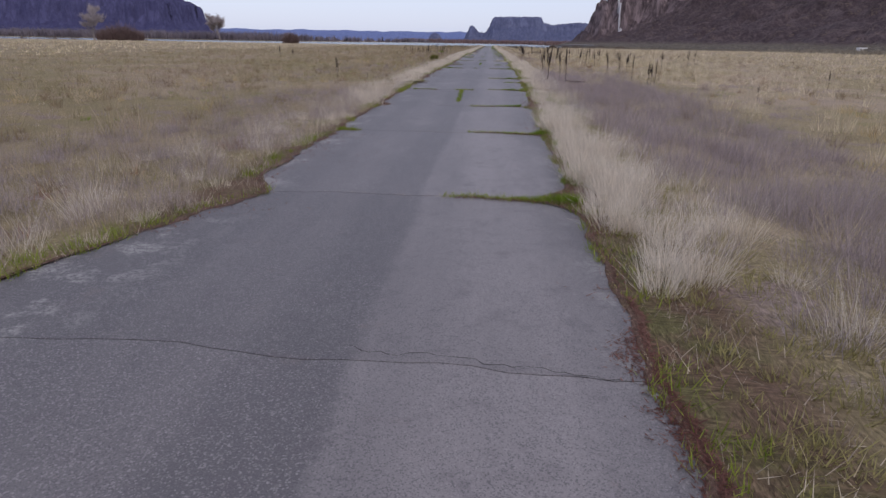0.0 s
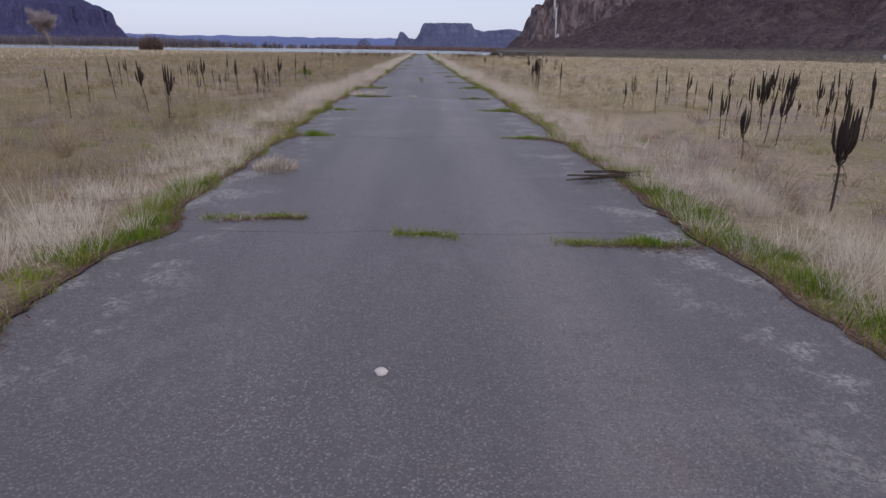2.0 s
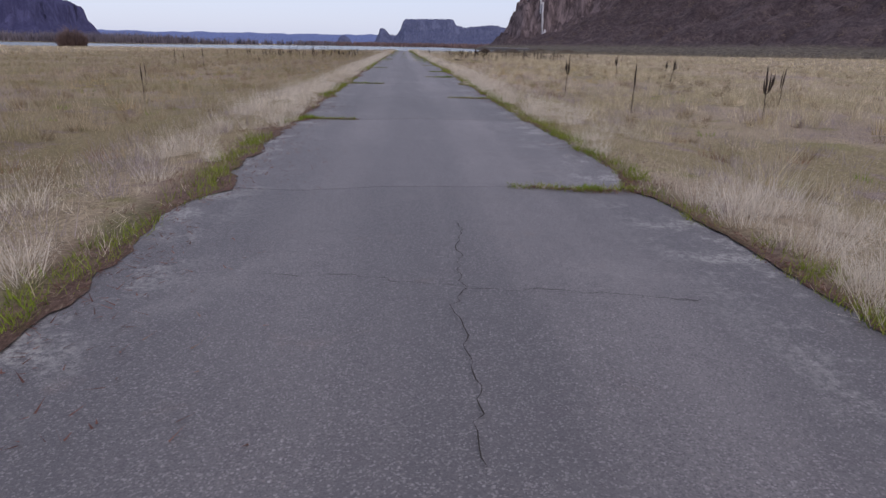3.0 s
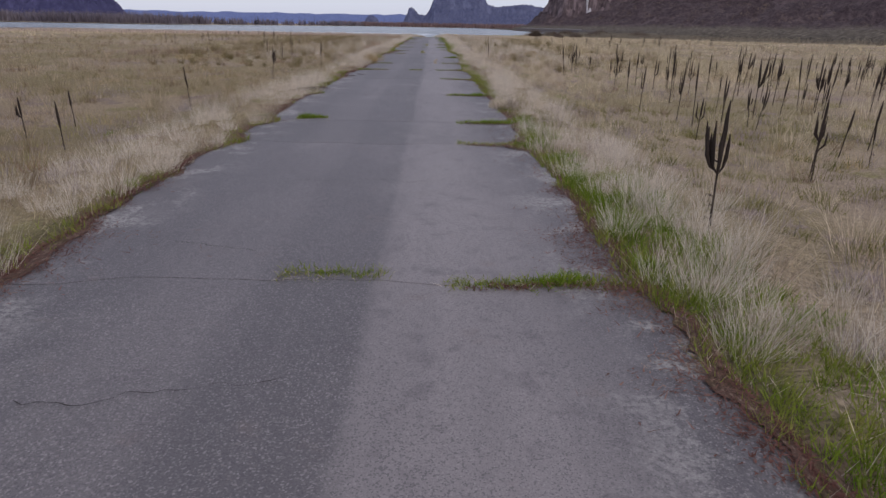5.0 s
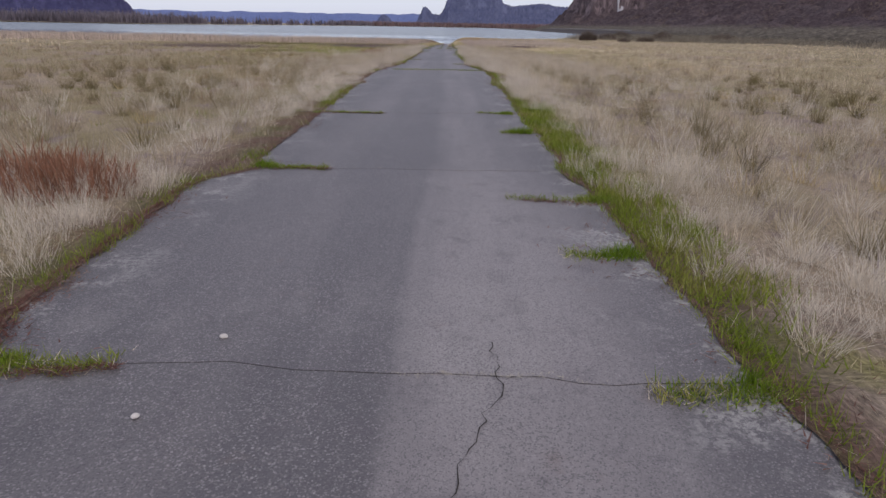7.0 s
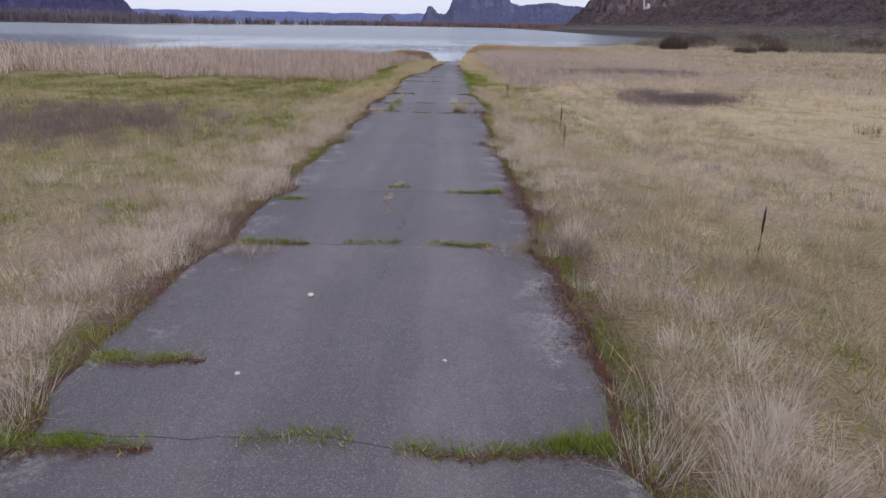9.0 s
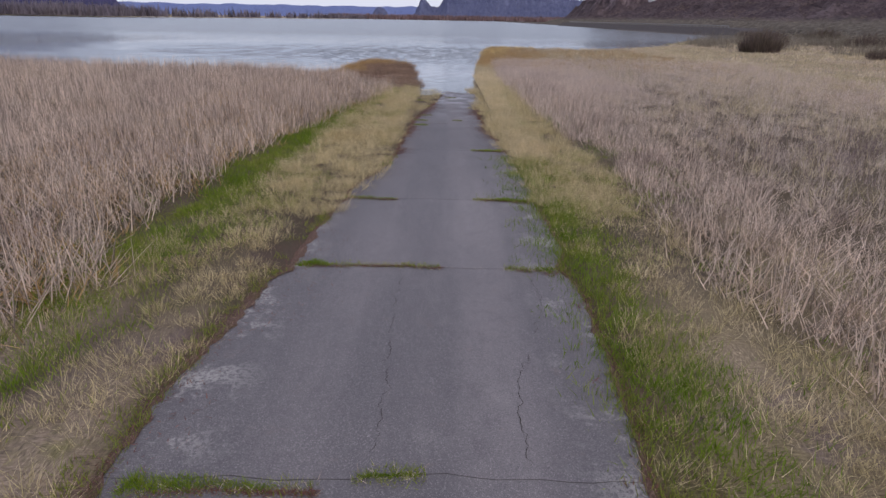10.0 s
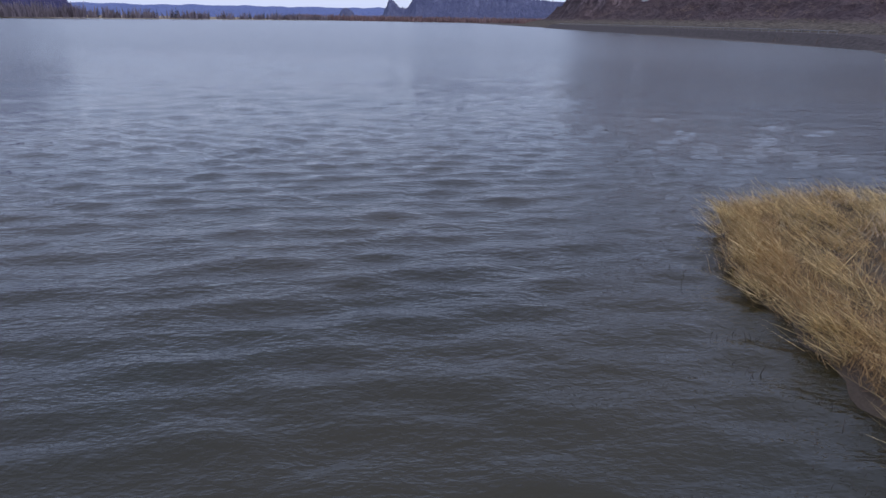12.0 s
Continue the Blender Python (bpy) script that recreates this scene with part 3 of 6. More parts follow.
link_mesh("pale_streak", array_mesh("pale_streak", rim, quads=strip), plain("pale_wet_rock", (0.45, 0.44, 0.46), 0.6, 0.2, 0.3), hill)


def mesa(u, v):
    x = -150 + u * 900
    top = np.interp(x, [-150, -122, -100, -84, -66, -30, -10, 8, 20, 240, 256, 300, 430, 470, 750], [2, 22, 78, 74, 48, 44, 62, 112, 120, 124, 96, 86, 100, 92, 70])
    back = v * 420
    z = top * np.interp(back, [0, 70, 130, 150, 420], [0, 0.35, 0.6, 0.97, 1.0]) + 6 * rough2(x, back, 0.9) * smooth(10, 60, back)
    return x + 25 * rough2(back, x, 0.3) * smooth(0.2, 0.6, v) * 0.2, 3000 + back, z - 2


landform("mesa", 220, 36, mesa, M_MESA, "distant flat-topped rock mesa with cliffs, blue-grey haze in its colour")


def plateau(u, v):
    x = -2600 + u * 5200
    back = v * 220
    top = 66 + 5 * rough2(x * 0.3, 0 * x, 0.35) - 10 * smooth(-300, 600, x)
    return x, 4300 + back, top * np.interp(back, [0, 60, 120, 220], [0, 0.6, 0.95, 1.0]) - 2


landform("far_plateau", 160, 12, plateau, M_PLATEAU, "low plateau along the far horizon, blue haze in its colour")


def left_butte(u, v):
    x = -1330 - u * 2400
    inn = (-1330 - x)
    back = v * 600
    d = np.minimum(inn * 0.95, back) + 16 * rough2(x, back, 0.5)
    z = np.interp(d, [0, 60, 120, 150, 240, 300, 700], [0, 28, 62, 150, 190, 255, 265]) + 5 * rough2(x, back, 0.8)
    return x, 2650 + back, np.maximum(z, 0) - 2


landform("butte", 200, 40, left_butte, M_BUTTE, "distant dark basalt butte with steep cliffs, blue haze in its colour")


def knob(u, v):
    a = u * 2 * math.pi
    r = (1 - v) * 34 * (1 + 0.2 * np.sin(3 * a + 1))
    return -256 + r * np.cos(a), 2950 + r * np.sin(a), 42 * np.interp(v, [0, 0.25, 0.5, 0.8, 1], [0, 0.55, 0.8, 0.96, 1]) - 2


landform("rock_knob", 24, 10, knob, M_MESA, "distant rounded rock knob by the lake, blue haze in its colour")


# ---------------------------------------------------------------- grasses
def blades(name, p, h, w, lean, mat, seg=1, turn=None):
    """One mesh of grass blades: roots p, heights h, half widths w, lean as a share of the height."""
    n = len(p)
    a = rng.uniform(0, 2 * math.pi, n) if turn is None else turn
    f = rng.uniform(0, 2 * math.pi, n)
    d = np.stack([np.cos(a), np.sin(a), np.zeros(n)], -1)
    s = np.stack([np.cos(f), np.sin(f), np.zeros(n)], -1) * np.broadcast_to(w, n)[:, None]
    h = np.broadcast_to(h, n)[:, None]
    lean = np.broadcast_to(lean, n)[:, None]
    up = np.array([0, 0, 1.0])
    rise = np.sqrt(np.maximum(0.02, 1 - np.minimum(lean, 0.97) ** 2))
    tip = p + d * lean * h + up * h * rise
    i = np.arange(n)[:, None]
    if seg == 1:
        v = np.stack([p - s, p + s, tip], 1).reshape(-1, 3)
        return link_mesh(name, array_mesh(name, v, tris=i * 3 + [0, 1, 2]), mat)
    mid = p + d * lean * h * 0.3 + up * h * rise * 0.6
    v = np.stack([p - s, p + s, mid + s * 0.7, mid - s * 0.7, tip], 1).reshape(-1, 3)
    return link_mesh(name, array_mesh(name, v, tris=i * 5 + [3, 2, 4], quads=i * 5 + [0, 1, 2, 3]), mat)


def tufts(n, x0, x1, y0, y1, per, radius, keep=None):
    """Roots in tufts over a stretch of the plan; keep(x, y) gives the share that stays."""
    c = np.stack([rng.uniform(x0, x1, n // per), rng.uniform(y0, y1, n // per)], -1)
    if keep is not None:
        c = c[rng.uniform(0, 1, len(c)) < keep(c[:, 0], c[:, 1])]
    size = np.repeat(rng.uniform(0.6, 1.35, len(c)), per)
    q = np.repeat(c, per, 0) + rng.normal(0, 1, (len(c) * per, 2)) * radius * size[:, None]
    return np.column_stack([q, ground_z(q[:, 0], q[:, 1]) - 0.01]), size


EDGE_LEFT = [(-3, 2.7), (4, 2.8), (5, 2.5), (6.9, 1.95), (8.2, 2.2), (12.5, 2.25), (25, 2.4), (40, 2.55), (41.4, 2.4), (44, 2.6), (47, 2.37), (75, 2.45), (99, 2.7), (101.4, 2.7), (103, 2.3), (180, 2.4), (214, 2.43), (215.5, 2.48), (217.3, 2.1), (222, 2.0), (233, 2.4), (237, 1.95), (244, 2.3), (273, 2.25), (275.3, 2.38), (277, 2.05), (296, 2.3), (300, 1.7), (330, 1.7), (343, 2.35), (369, 2.25), (372.7, 2.65), (376, 2.3), (381, 2.1), (389, 2.5), (391.4, 2.37), (394, 2.05), (398, 1.8), (401, 1.05), (410, 0.85), (414.3, 0.25), (421, -0.45), (424, -0.5)]
EDGE_RIGHT = [(-3, 2.0), (3.6, 1.85), (8.6, 1.92), (12.5, 2.0), (24, 2.3), (40, 2.57), (45, 2.45), (55, 2.5), (60, 2.75), (64, 2.5), (98, 2.75), (103, 2.72), (112, 2.45), (180, 2.35), (214, 2.28), (217.4, 2.17), (232, 2.4), (236.3, 2.05), (244, 2.2), (272, 2.35), (276.6, 2.25), (296, 2.3), (300, 1.7), (330, 1.7), (343, 2.3), (368.5, 2.2), (370.3, 2.55), (373, 2.36), (378, 2.05), (388, 2.2), (392.6, 2.43), (401, 2.5), (407.5, 1.95), (412.3, 1.9), (417.6, 2.35), (424, 2.3)]


def edge_x(y, side):
    """Where the pavement ends: worn, and eaten into by soil and grass at the joints."""
    y = np.asarray(y, float)
    half = np.interp(y, *zip(*(EDGE_LEFT if side < 0 else EDGE_RIGHT)))
    wob = 0.05 * rough2(y * 1.0, y * 0 + 7 * side, 2.2) + 0.03 * rough2(y, y * 0 + 3 * side, 9.0)
    jy = np.array(JOINTS)
    k = np.clip(np.searchsorted(jy, y), 1, len(jy) - 1)
    k = np.where(y - jy[k - 1] < jy[k] - y, k - 1, k)
    bite = INSET[k, 0 if side < 0 else 1] * np.exp(-((y - jy[k]) / 0.45) ** 2)
    return side * (half + wob - bite * smooth(405, 395, y))


def stuff(ob, label, category="grass"):
    return tagged(ob, label, category, kind="stuff")


def band(n, side, near, far, y0, y1, per, radius, keep=None):
    """Tufts in a band beside the pavement, near and far counted from its edge."""
    y = rng.uniform(y0, y1, n // per)
    off = rng.uniform(0, 1, len(y)) ** (1.2 if far < 6 else 2.0) * (far - near) + near
    x = edge_x(y, side) + side * off
    if keep is not None:
        k = rng.uniform(0, 1, len(y)) < keep(x, y)
        x, y = x[k], y[k]
    size = np.repeat(rng.uniform(0.6, 1.35, len(x)), per)
    q = np.repeat(np.column_stack([x, y]), per, 0) + rng.normal(0, 1, (len(x) * per, 2)) * radius * size[:, None]
    q[:, 0] = side * np.maximum(side * q[:, 0], side * edge_x(q[:, 1], side) - 0.06)
    return np.column_stack([q, ground_z(q[:, 0], q[:, 1]) - 0.01]), size


def dry(x, y):
    return (land(x, y) > 0.3) * 1.0


def tussocks(name, centres, per, radius, height, half, mat, label, droop=0.75, category="grass"):
    """Fountains of fine blades round the given centres, the outer blades leaning out."""
    n = len(centres)
    big = np.repeat(rng.uniform(0.55, 1.3, n), per)
    a = rng.uniform(0, 2 * math.pi, n * per)
    r = np.sqrt(rng.uniform(0, 1, n * per))
    q = np.repeat(centres, per, 0) + np.stack([np.cos(a), np.sin(a)], -1) * (r * radius * big)[:, None]
    p = np.column_stack([q, ground_z(q[:, 0], q[:, 1]) - 0.01])
    lean = np.clip(0.05 + droop * r * 0.55 + np.abs(rng.normal(0, 0.30, n * per)), 0.02, 0.97)
    h = height * big * rng.uniform(0.35, 1.15, n * per)
    return stuff(blades(name, p, h, half, lean, mat, 1, a + rng.normal(0, 0.95, n * per)), label, category)


def beside(n, side, near, far, y0, y1, keep=None, power=1.2):
    """Tuft centres in a band beside the pavement."""
    y = rng.uniform(y0, y1, n)
    x = edge_x(y, side) + side * (near + (far - near) * rng.uniform(0, 1, n) ** power)
    if keep is not None:
        k = rng.uniform(0, 1, n) < keep(x, y)
        x, y = x[k], y[k]
    return np.column_stack([x, y])


for side in (-1, 1):
    # low growth along the edge
    p, s = band(120000, side, -0.1, 0.30, -3, 402, 22, 0.07, lambda x, y: smooth(-0.5, 0.2, rough2(x, y, 1.4) + (0.5 if side > 0 else -0.25)))
    stuff(blades("green_verge_grass", p, rng.uniform(0.06, 0.17, len(p)) * s, 0.0045, rng.uniform(0.2, 0.9, len(p)), M_EDGE), "short bright green grass along the pavement edge")
    p, s = band(26000, side, -0.05, 0.7, -3, 425, 10, 0.10)
    stuff(blades("brown_verge_grass", p, rng.uniform(0.03, 0.12, len(p)) * s, 0.004, rng.uniform(0.5, 0.97, len(p)), M_LEAF), "low reddish brown dead leaves on the pavement edge")
    # litter washed onto the pavement's rim
    y = rng.uniform(-3, 424, 46000)
    wide = 0.07 + (0.4 if side < 0 else 0.2) * smooth(0.1, 0.9, rough2(y, y * 0 + 5 * side, 1.1)) + 0.12 * smooth(0.2, 0.6, rough2(y, y * 0 + side, 5.0)) + 0.25 * smooth(392, 402, y)
    x = edge_x(y, side) - side * (np.abs(rng.normal(0, 1, len(y))) * wide - 0.1)
    p = np.column_stack([x, y, np.maximum(road_z(y), ground_z(x, y)) + 0.008])
    stuff(blades("rim_litter", p, rng.uniform(0.03, 0.10, len(p)), 0.006, np.full(len(p), 0.965), M_LEAF), "reddish brown leaf litter lying on the pavement's rim", "leaf litter")
    # thatch of short dead grass, thickest by the road
    p, s = band(44000, side, 0.3, 13.0, -3, 345, 16, 0.16)
    stuff(blades("dead_field_grass", p, rng.uniform(0.05, 0.22, len(p)) * s, 0.0032, rng.uniform(0.2, 0.95, len(p)), M_DRY), "tan and straw coloured dead grass in the field")
    p, s = band(84000, side, 0.0, 2.8, -3, 352, 18, 0.12)
    stuff(blades("verge_thatch", p, rng.uniform(0.05, 0.2, len(p)) * s, 0.0028, rng.uniform(0.25, 0.96, len(p)), M_DRY), "thick thatch of fine dead grass beside the pavement")
    # pale fringe of fine bunchgrass
    tussocks("blond_verge_grass", beside(2300, side, 0.14, 1.5, -3, 366, lambda x, y: (smooth(-0.7, 0.2, rough2(x, y, 1.7)) * 0.9 + 0.1) * (1.0 if side > 0 else np.interp(y, [6, 26], [0.15, 1.0])), 1.0), 130, 0.2, 0.46, 0.0018, M_BLOND, "pale blond feathery dead grass fringing the road", 0.6)
    # bunchgrass in the field
    grown = lambda x, y: smooth(-0.9, 0.3, rough2(x, y, 0.9)) * np.interp(y, [0, 150, 230], [0.5, 0.6, 1.0])
    tussocks("bunchgrass", beside(1700, side, 0.9, 5.0, -3, 325, grown, 1.0), 66, 0.2, 0.52, 0.0026, M_FIELD if side > 0 else M_FIELDBROWN, "pale tan bunchgrass tussocks in the field", 0.5)
    tussocks("taller_bunchgrass", beside(5200, side, 4.2, 17.0, -3, 325, grown, 1.0), 36, 0.24, 0.62, 0.005, M_FIELD if side > 0 else M_FIELDBROWN, "tall pale tan bunchgrass tussocks out in the field", 0.45)
    tussocks("brown_bunchgrass", beside(900, side, 1.2, 14.0, -3, 325, None, 1.0), 54, 0.15, 0.48, 0.0034, M_BROWN, "brown dead bunchgrass tussocks in the field", 0.7)
    # taller pale bunches on the second half of the flat
    tussocks("pale_bunchgrass", beside(1200 if side > 0 else 500, side, 0.8, 8.0, 226, 330, grown, 1.0), 70, 0.2, 0.75, 0.0026, M_BLOND, "tall pale feathery bunchgrass in the field", 0.65)
    tussocks("dark_based_bunchgrass", beside(240, side, 2.0, 14.0, 222, 300, None, 1.0), 110, 0.13, 0.72, 0.0036, M_DARKTUFT, "olive brown bunchgrass tussocks with dark bases", 0.6)
    tussocks("golden_bunchgrass", beside(700, side, 1.6, 12.0, -3, 325, lambda x, y: smooth(0.0, 0.5, rough2(x + 15, y, 0.6)), 1.0), 46, 0.18, 0.5, 0.0036, M_GOLD, "golden tan bunchgrass tussocks in the field", 0.7)
    tussocks("rusty_weeds", beside(800, side, 0.8, 10.0, -3, 325, lambda x, y: smooth(0.1, 0.6, rough2(x - 33, y, 0.9)), 1.0), 40, 0.2, 0.26, 0.003, M_REDBRUSH, "low rust brown dead weeds in the field", 0.6)
    # wispy weeds
    tussocks("mauve_weeds", beside(2600, side, 0.7, 9.0, -3, 300, lambda x, y: smooth(-0.1, 0.5, rough2(x, y, 0.7) + (0.35 if side > 0 else 0.0)), 1.1), 46, 0.26, 0.38, 0.0026, M_MAUVE, "greyish mauve brittle dead weeds", 0.5)
    tussocks("green_field_grass", beside(1500, side, 0.5, 9.0, -3, 330, lambda x, y: smooth(0.1, 0.6, rough2(x + 40, y, 0.8))), 26, 0.2, 0.16, 0.005, M_GREEN, "patches of new green grass among dead stems", 0.5)
    tussocks("olive_field_grass", beside(2600, side, 1.5, 18.0, -3, 330, lambda x, y: smooth(-0.1, 0.6, rough2(x - 70, y, 0.5)), 1.0), 30, 0.24, 0.24, 0.005, M_OLIVE, "patches of olive half-dead grass in the field", 0.6)
    # wide field
    a, b = sorted((side * 14, side * 46))
    c = np.column_stack([rng.uniform(a, b, 5600), rng.uniform(-5, 425, 5600)])
    tussocks("meadow_grass", c[land(c[:, 0], c[:, 1]) > 0.4], 17, 0.3, 0.52, 0.009, M_FIELD if side > 0 else M_FIELDBROWN, "pale tan dead meadow grass across the flat", 0.45)
    c = np.column_stack([rng.uniform(a, b, 1500), rng.uniform(-5, 425, 1500)])
    tussocks("dark_meadow_grass", c[land(c[:, 0], c[:, 1]) > 0.4], 13, 0.25, 0.55, 0.011, M_BROWN, "darker brown tussocks dotted over the flat", 0.6)
    a, b = sorted((side * 44, side * 170))
    c = np.column_stack([rng.uniform(a, b, 9000), rng.uniform(20, 560, 9000)])
    tussocks("far_meadow_grass", c[land(c[:, 0], c[:, 1]) > 0.4], 6, 0.5, 0.5, 0.06, M_FIELD, "distant pale tan dead meadow grass", 0.6)

# drifts of red-brown litter over the pavement's rim
for side, y0, y1, wide in ((-1, 230.5, 238, 0.42), (-1, 95.5, 102.5, 0.3), (-1, 211, 217, 0.22), (-1, 38, 44, 0.2), (-1, 262, 276, 0.16), (1, 1.5, 4.2, 0.2), (1, 366, 372, 0.4), (1, 350, 366, 0.25), (-1, 366, 376, 0.3), (1, 404, 416, 0.45), (-1, 402, 416, 0.4), (-1, 186, 200, 0.2), (1, 191, 199, 0.3)):
    y = rng.uniform(y0, y1, int(1500 * (y1 - y0)))
    ramped = smooth(0, 0.8, y - y0) * smooth(0, 0.8, y1 - y)
    x = edge_x(y, side) - side * (np.abs(rng.normal(0, 0.75, len(y))) * wide * ramped * (0.6 + 0.5 * rough2(y, y * 0, 4.0)) - 0.06)
    p = np.column_stack([x, y, np.maximum(road_z(y), ground_z(x, y)) + 0.006])
    stuff(blades("red_litter", p, rng.uniform(0.015, 0.05, len(p)), 0.006, np.full(len(p), 0.967), M_LEAF), "drift of red-brown dead leaves and needles on the pavement", "leaf litter")

# straw clumps that roughen the low fields
c = np.column_stack([rng.uniform(-19, -3.2, 900), rng.uniform(346, 392, 900)])
c = c[rough2(c[:, 0], c[:, 1], 1.6) > -0.15]
tussocks("low_straw_clump", c, 60, 0.3, 0.26, 0.0042, M_STRAW, "clumps of yellow straw in the low green field", 1.0)
c = np.column_stack([rng.uniform(3.4, 22, 1200), rng.uniform(342, 396, 1200)])
c = c[rough2(c[:, 0], c[:, 1], 1.6) > -0.15]
tussocks("low_straw_clump", c, 60, 0.32, 0.28, 0.0042, M_LOWFIELD, "clumps of pale trampled straw in the low field", 1.0)
c = np.column_stack([rng.uniform(-17, -3.6, 500), rng.uniform(350, 388, 500)])
c = c[rough2(c[:, 0] + 5, c[:, 1], 1.3) > 0.25]
tussocks("low_green_clump", c, 70, 0.28, 0.2, 0.0045, M_GREEN, "clumps of fresh green grass in the low field", 0.8)

# taller tan grass on the first of the slope to the lake, and a broad green rim before it
tussocks("tan_slope_grass", beside(2200, 1, 0.1, 9.0, 296, 380, None, 1.0), 56, 0.2, 0.5, 0.003, M_DRY, "tan bunchgrass thick on the slope beside the road", 0.55)
tussocks("tan_slope_grass", beside(1300, -1, 0.1, 5.5, 296, 376, None, 1.1), 56, 0.2, 0.46, 0.003, M_DRY, "tan bunchgrass thick on the slope beside the road", 0.55)
p, s = band(42000, 1, 0.0, 0.75, 240, 284, 22, 0.09, lambda x, y: smooth(-0.5, 0.3, rough2(x, y, 1.2) + 0.2))
stuff(blades("green_verge_grass", p, rng.uniform(0.06, 0.2, len(p)) * s, 0.006, rng.uniform(0.2, 0.9, len(p)), M_EDGE), "broad rim of green grass along the pavement edge")
c = np.column_stack([rng.uniform(2.2, 3.3, 420), rng.uniform(-2, 17, 420)])
tussocks("mossy_verge", c, 40, 0.13, 0.12, 0.005, M_OLIVE, "low mossy olive growth on the bare verge", 0.8)
for x, y, r in ((3.1, 20.6, 0.35), (3.5, 19.2, 0.4), (2.9, 22.6, 0.25), (3.3, 17.5, 0.4), (3.0, 193.5, 0.4), (3.4, 191.8, 0.5), (3.0, 190.0, 0.4), (3.6, 188.0, 0.5), (3.0, 186.0, 0.35)):
    c = rng.normal(0, r * 0.6, (46, 2)) + (x, y)
    tussocks("green_mat", c, 34, 0.12, 0.13, 0.005, M_EDGE, "low mat of bright green grass beside the pavement", 0.7)
tussocks("mauve_weed_mass", beside(260, -1, 0.2, 5.0, -3, 26, None, 1.0), 110, 0.3, 0.4, 0.0022, M_MAUVE, "greyish mauve dead weeds beside the road", 0.5)
tussocks("tan_weed_mass", beside(240, -1, 0.1, 3.0, -3, 30, None, 1.0), 100, 0.24, 0.34, 0.002, M_DRY, "short tan dead grass beside the road", 0.5)
tussocks("olive_stand_grass", beside(420, 1, 0.3, 7.0, 184, 208, None, 1.0), 46, 0.22, 0.2, 0.0045, M_MARSH, "olive green grass among the mullein stalks", 0.6)
tussocks("tall_verge_grass", np.column_stack([rng.normal(2.42, 0.14, 46), rng.uniform(4.2, 15, 46)]), 260, 0.22, 0.58, 0.0021, M_BLOND, "tall pale feathery grass leaning over the pavement edge", 0.5)
tussocks("mauve_weed_mass", beside(640, 1, 1.0, 6.0, -3, 40, None, 1.0), 120, 0.36, 0.6, 0.0024, M_MAUVE, "tall greyish mauve weeds massed beside the road", 0.5)

# lower stretch: straw mats on the banks, then cattail beds
for side in (-1, 1):
    c = beside(1500, side, 0.15, 2.6, 354, 426, lambda x, y: smooth(354, 372, y), 1.0)
    c2 = np.column_stack([side * (rng.uniform(2.0, 4.6, 420) - (0.8 if side < 0 else 0.0)), rng.uniform(396, 424, 420)])
    c2 = c2[(land(c2[:, 0], c2[:, 1]) > 0.2) & (side * c2[:, 0] > side * edge_x(c2[:, 1], side) - 0.12)]
    tussocks("straw_clumps", c2, 120, 0.27, 0.42, 0.0036, M_STRAW, "big drooping clumps of golden straw grass beside the ramp", 1.0)
    tussocks("straw_bank_grass", c[land(c[:, 0], c[:, 1]) > 0.2], 60, 0.2, 0.30, 0.0026, M_STRAW, "matted yellow straw grass on the road bank", 0.95)
    p, s = band(50000, side, 0.9, 4.4, 362, 426, 24, 0.15, lambda x, y: smooth(-0.1, 0.6, rough2(x + 9, y, 1.7) + 0.2) * dry(x, y))
    stuff(blades("green_bank_grass", p, rng.uniform(0.06, 0.2, len(p)) * s, 0.006, rng.uniform(0.2, 0.8, len(p)), M_GREEN), "green grass on the bank below the straw")
    a, b = sorted((side * 3.0, side * 22))
    p, s = tufts(76000, a, b, 318, 402, 24, 0.20, lambda x, y: np.where(np.abs(x) > 5.2, smooth(404, 386, y), 1) * dry(x, y))
    stuff(blades("low_field_grass", p, rng.uniform(0.06, 0.24, len(p)) * s, 0.0035, rng.uniform(0.3, 0.96, len(p)), M_LOWFIELD if side > 0 else M_LEFTFIELD), "trampled tan grass in the low field by the lake")
    p, s = tufts(70000, a, b, 330, 398, 20, 0.25, lambda x, y: smooth(0.0, 0.6, rough2(x, y, 0.7) + (0.75 if side < 0 else -0.35)) * dry(x, y))
    stuff(blades("low_green_grass", p, rng.uniform(0.06, 0.22, len(p)) * s, 0.007, rng.uniform(0.2, 0.8, len(p)), M_EDGE), "green grass showing through the low field")


for side, y0, y1, n in ((-1, 386, 424, 40000), (1, 384, 402, 20000)):
    y = rng.uniform(y0, y1, n // 16)
    x = side * (np.interp(y, [384, 400, 410, 421], [4.6, 4.5, 4.2, 3.0] if side < 0 else [2.75, 2.8, 2.8, 2.8]) + rng.normal(0, 0.42, len(y)))
    q = np.repeat(np.column_stack([x, y]), 16, 0) + rng.normal(0, 0.12, (len(y) * 16, 2))
    p = np.column_stack([q, ground_z(q[:, 0], q[:, 1]) - 0.01])
    stuff(blades("green_ditch_grass", p, rng.uniform(0.06, 0.24, len(p)), 0.006, rng.uniform(0.2, 0.85, len(p)), M_GREEN), "bright green grass in the ditch beside the road")


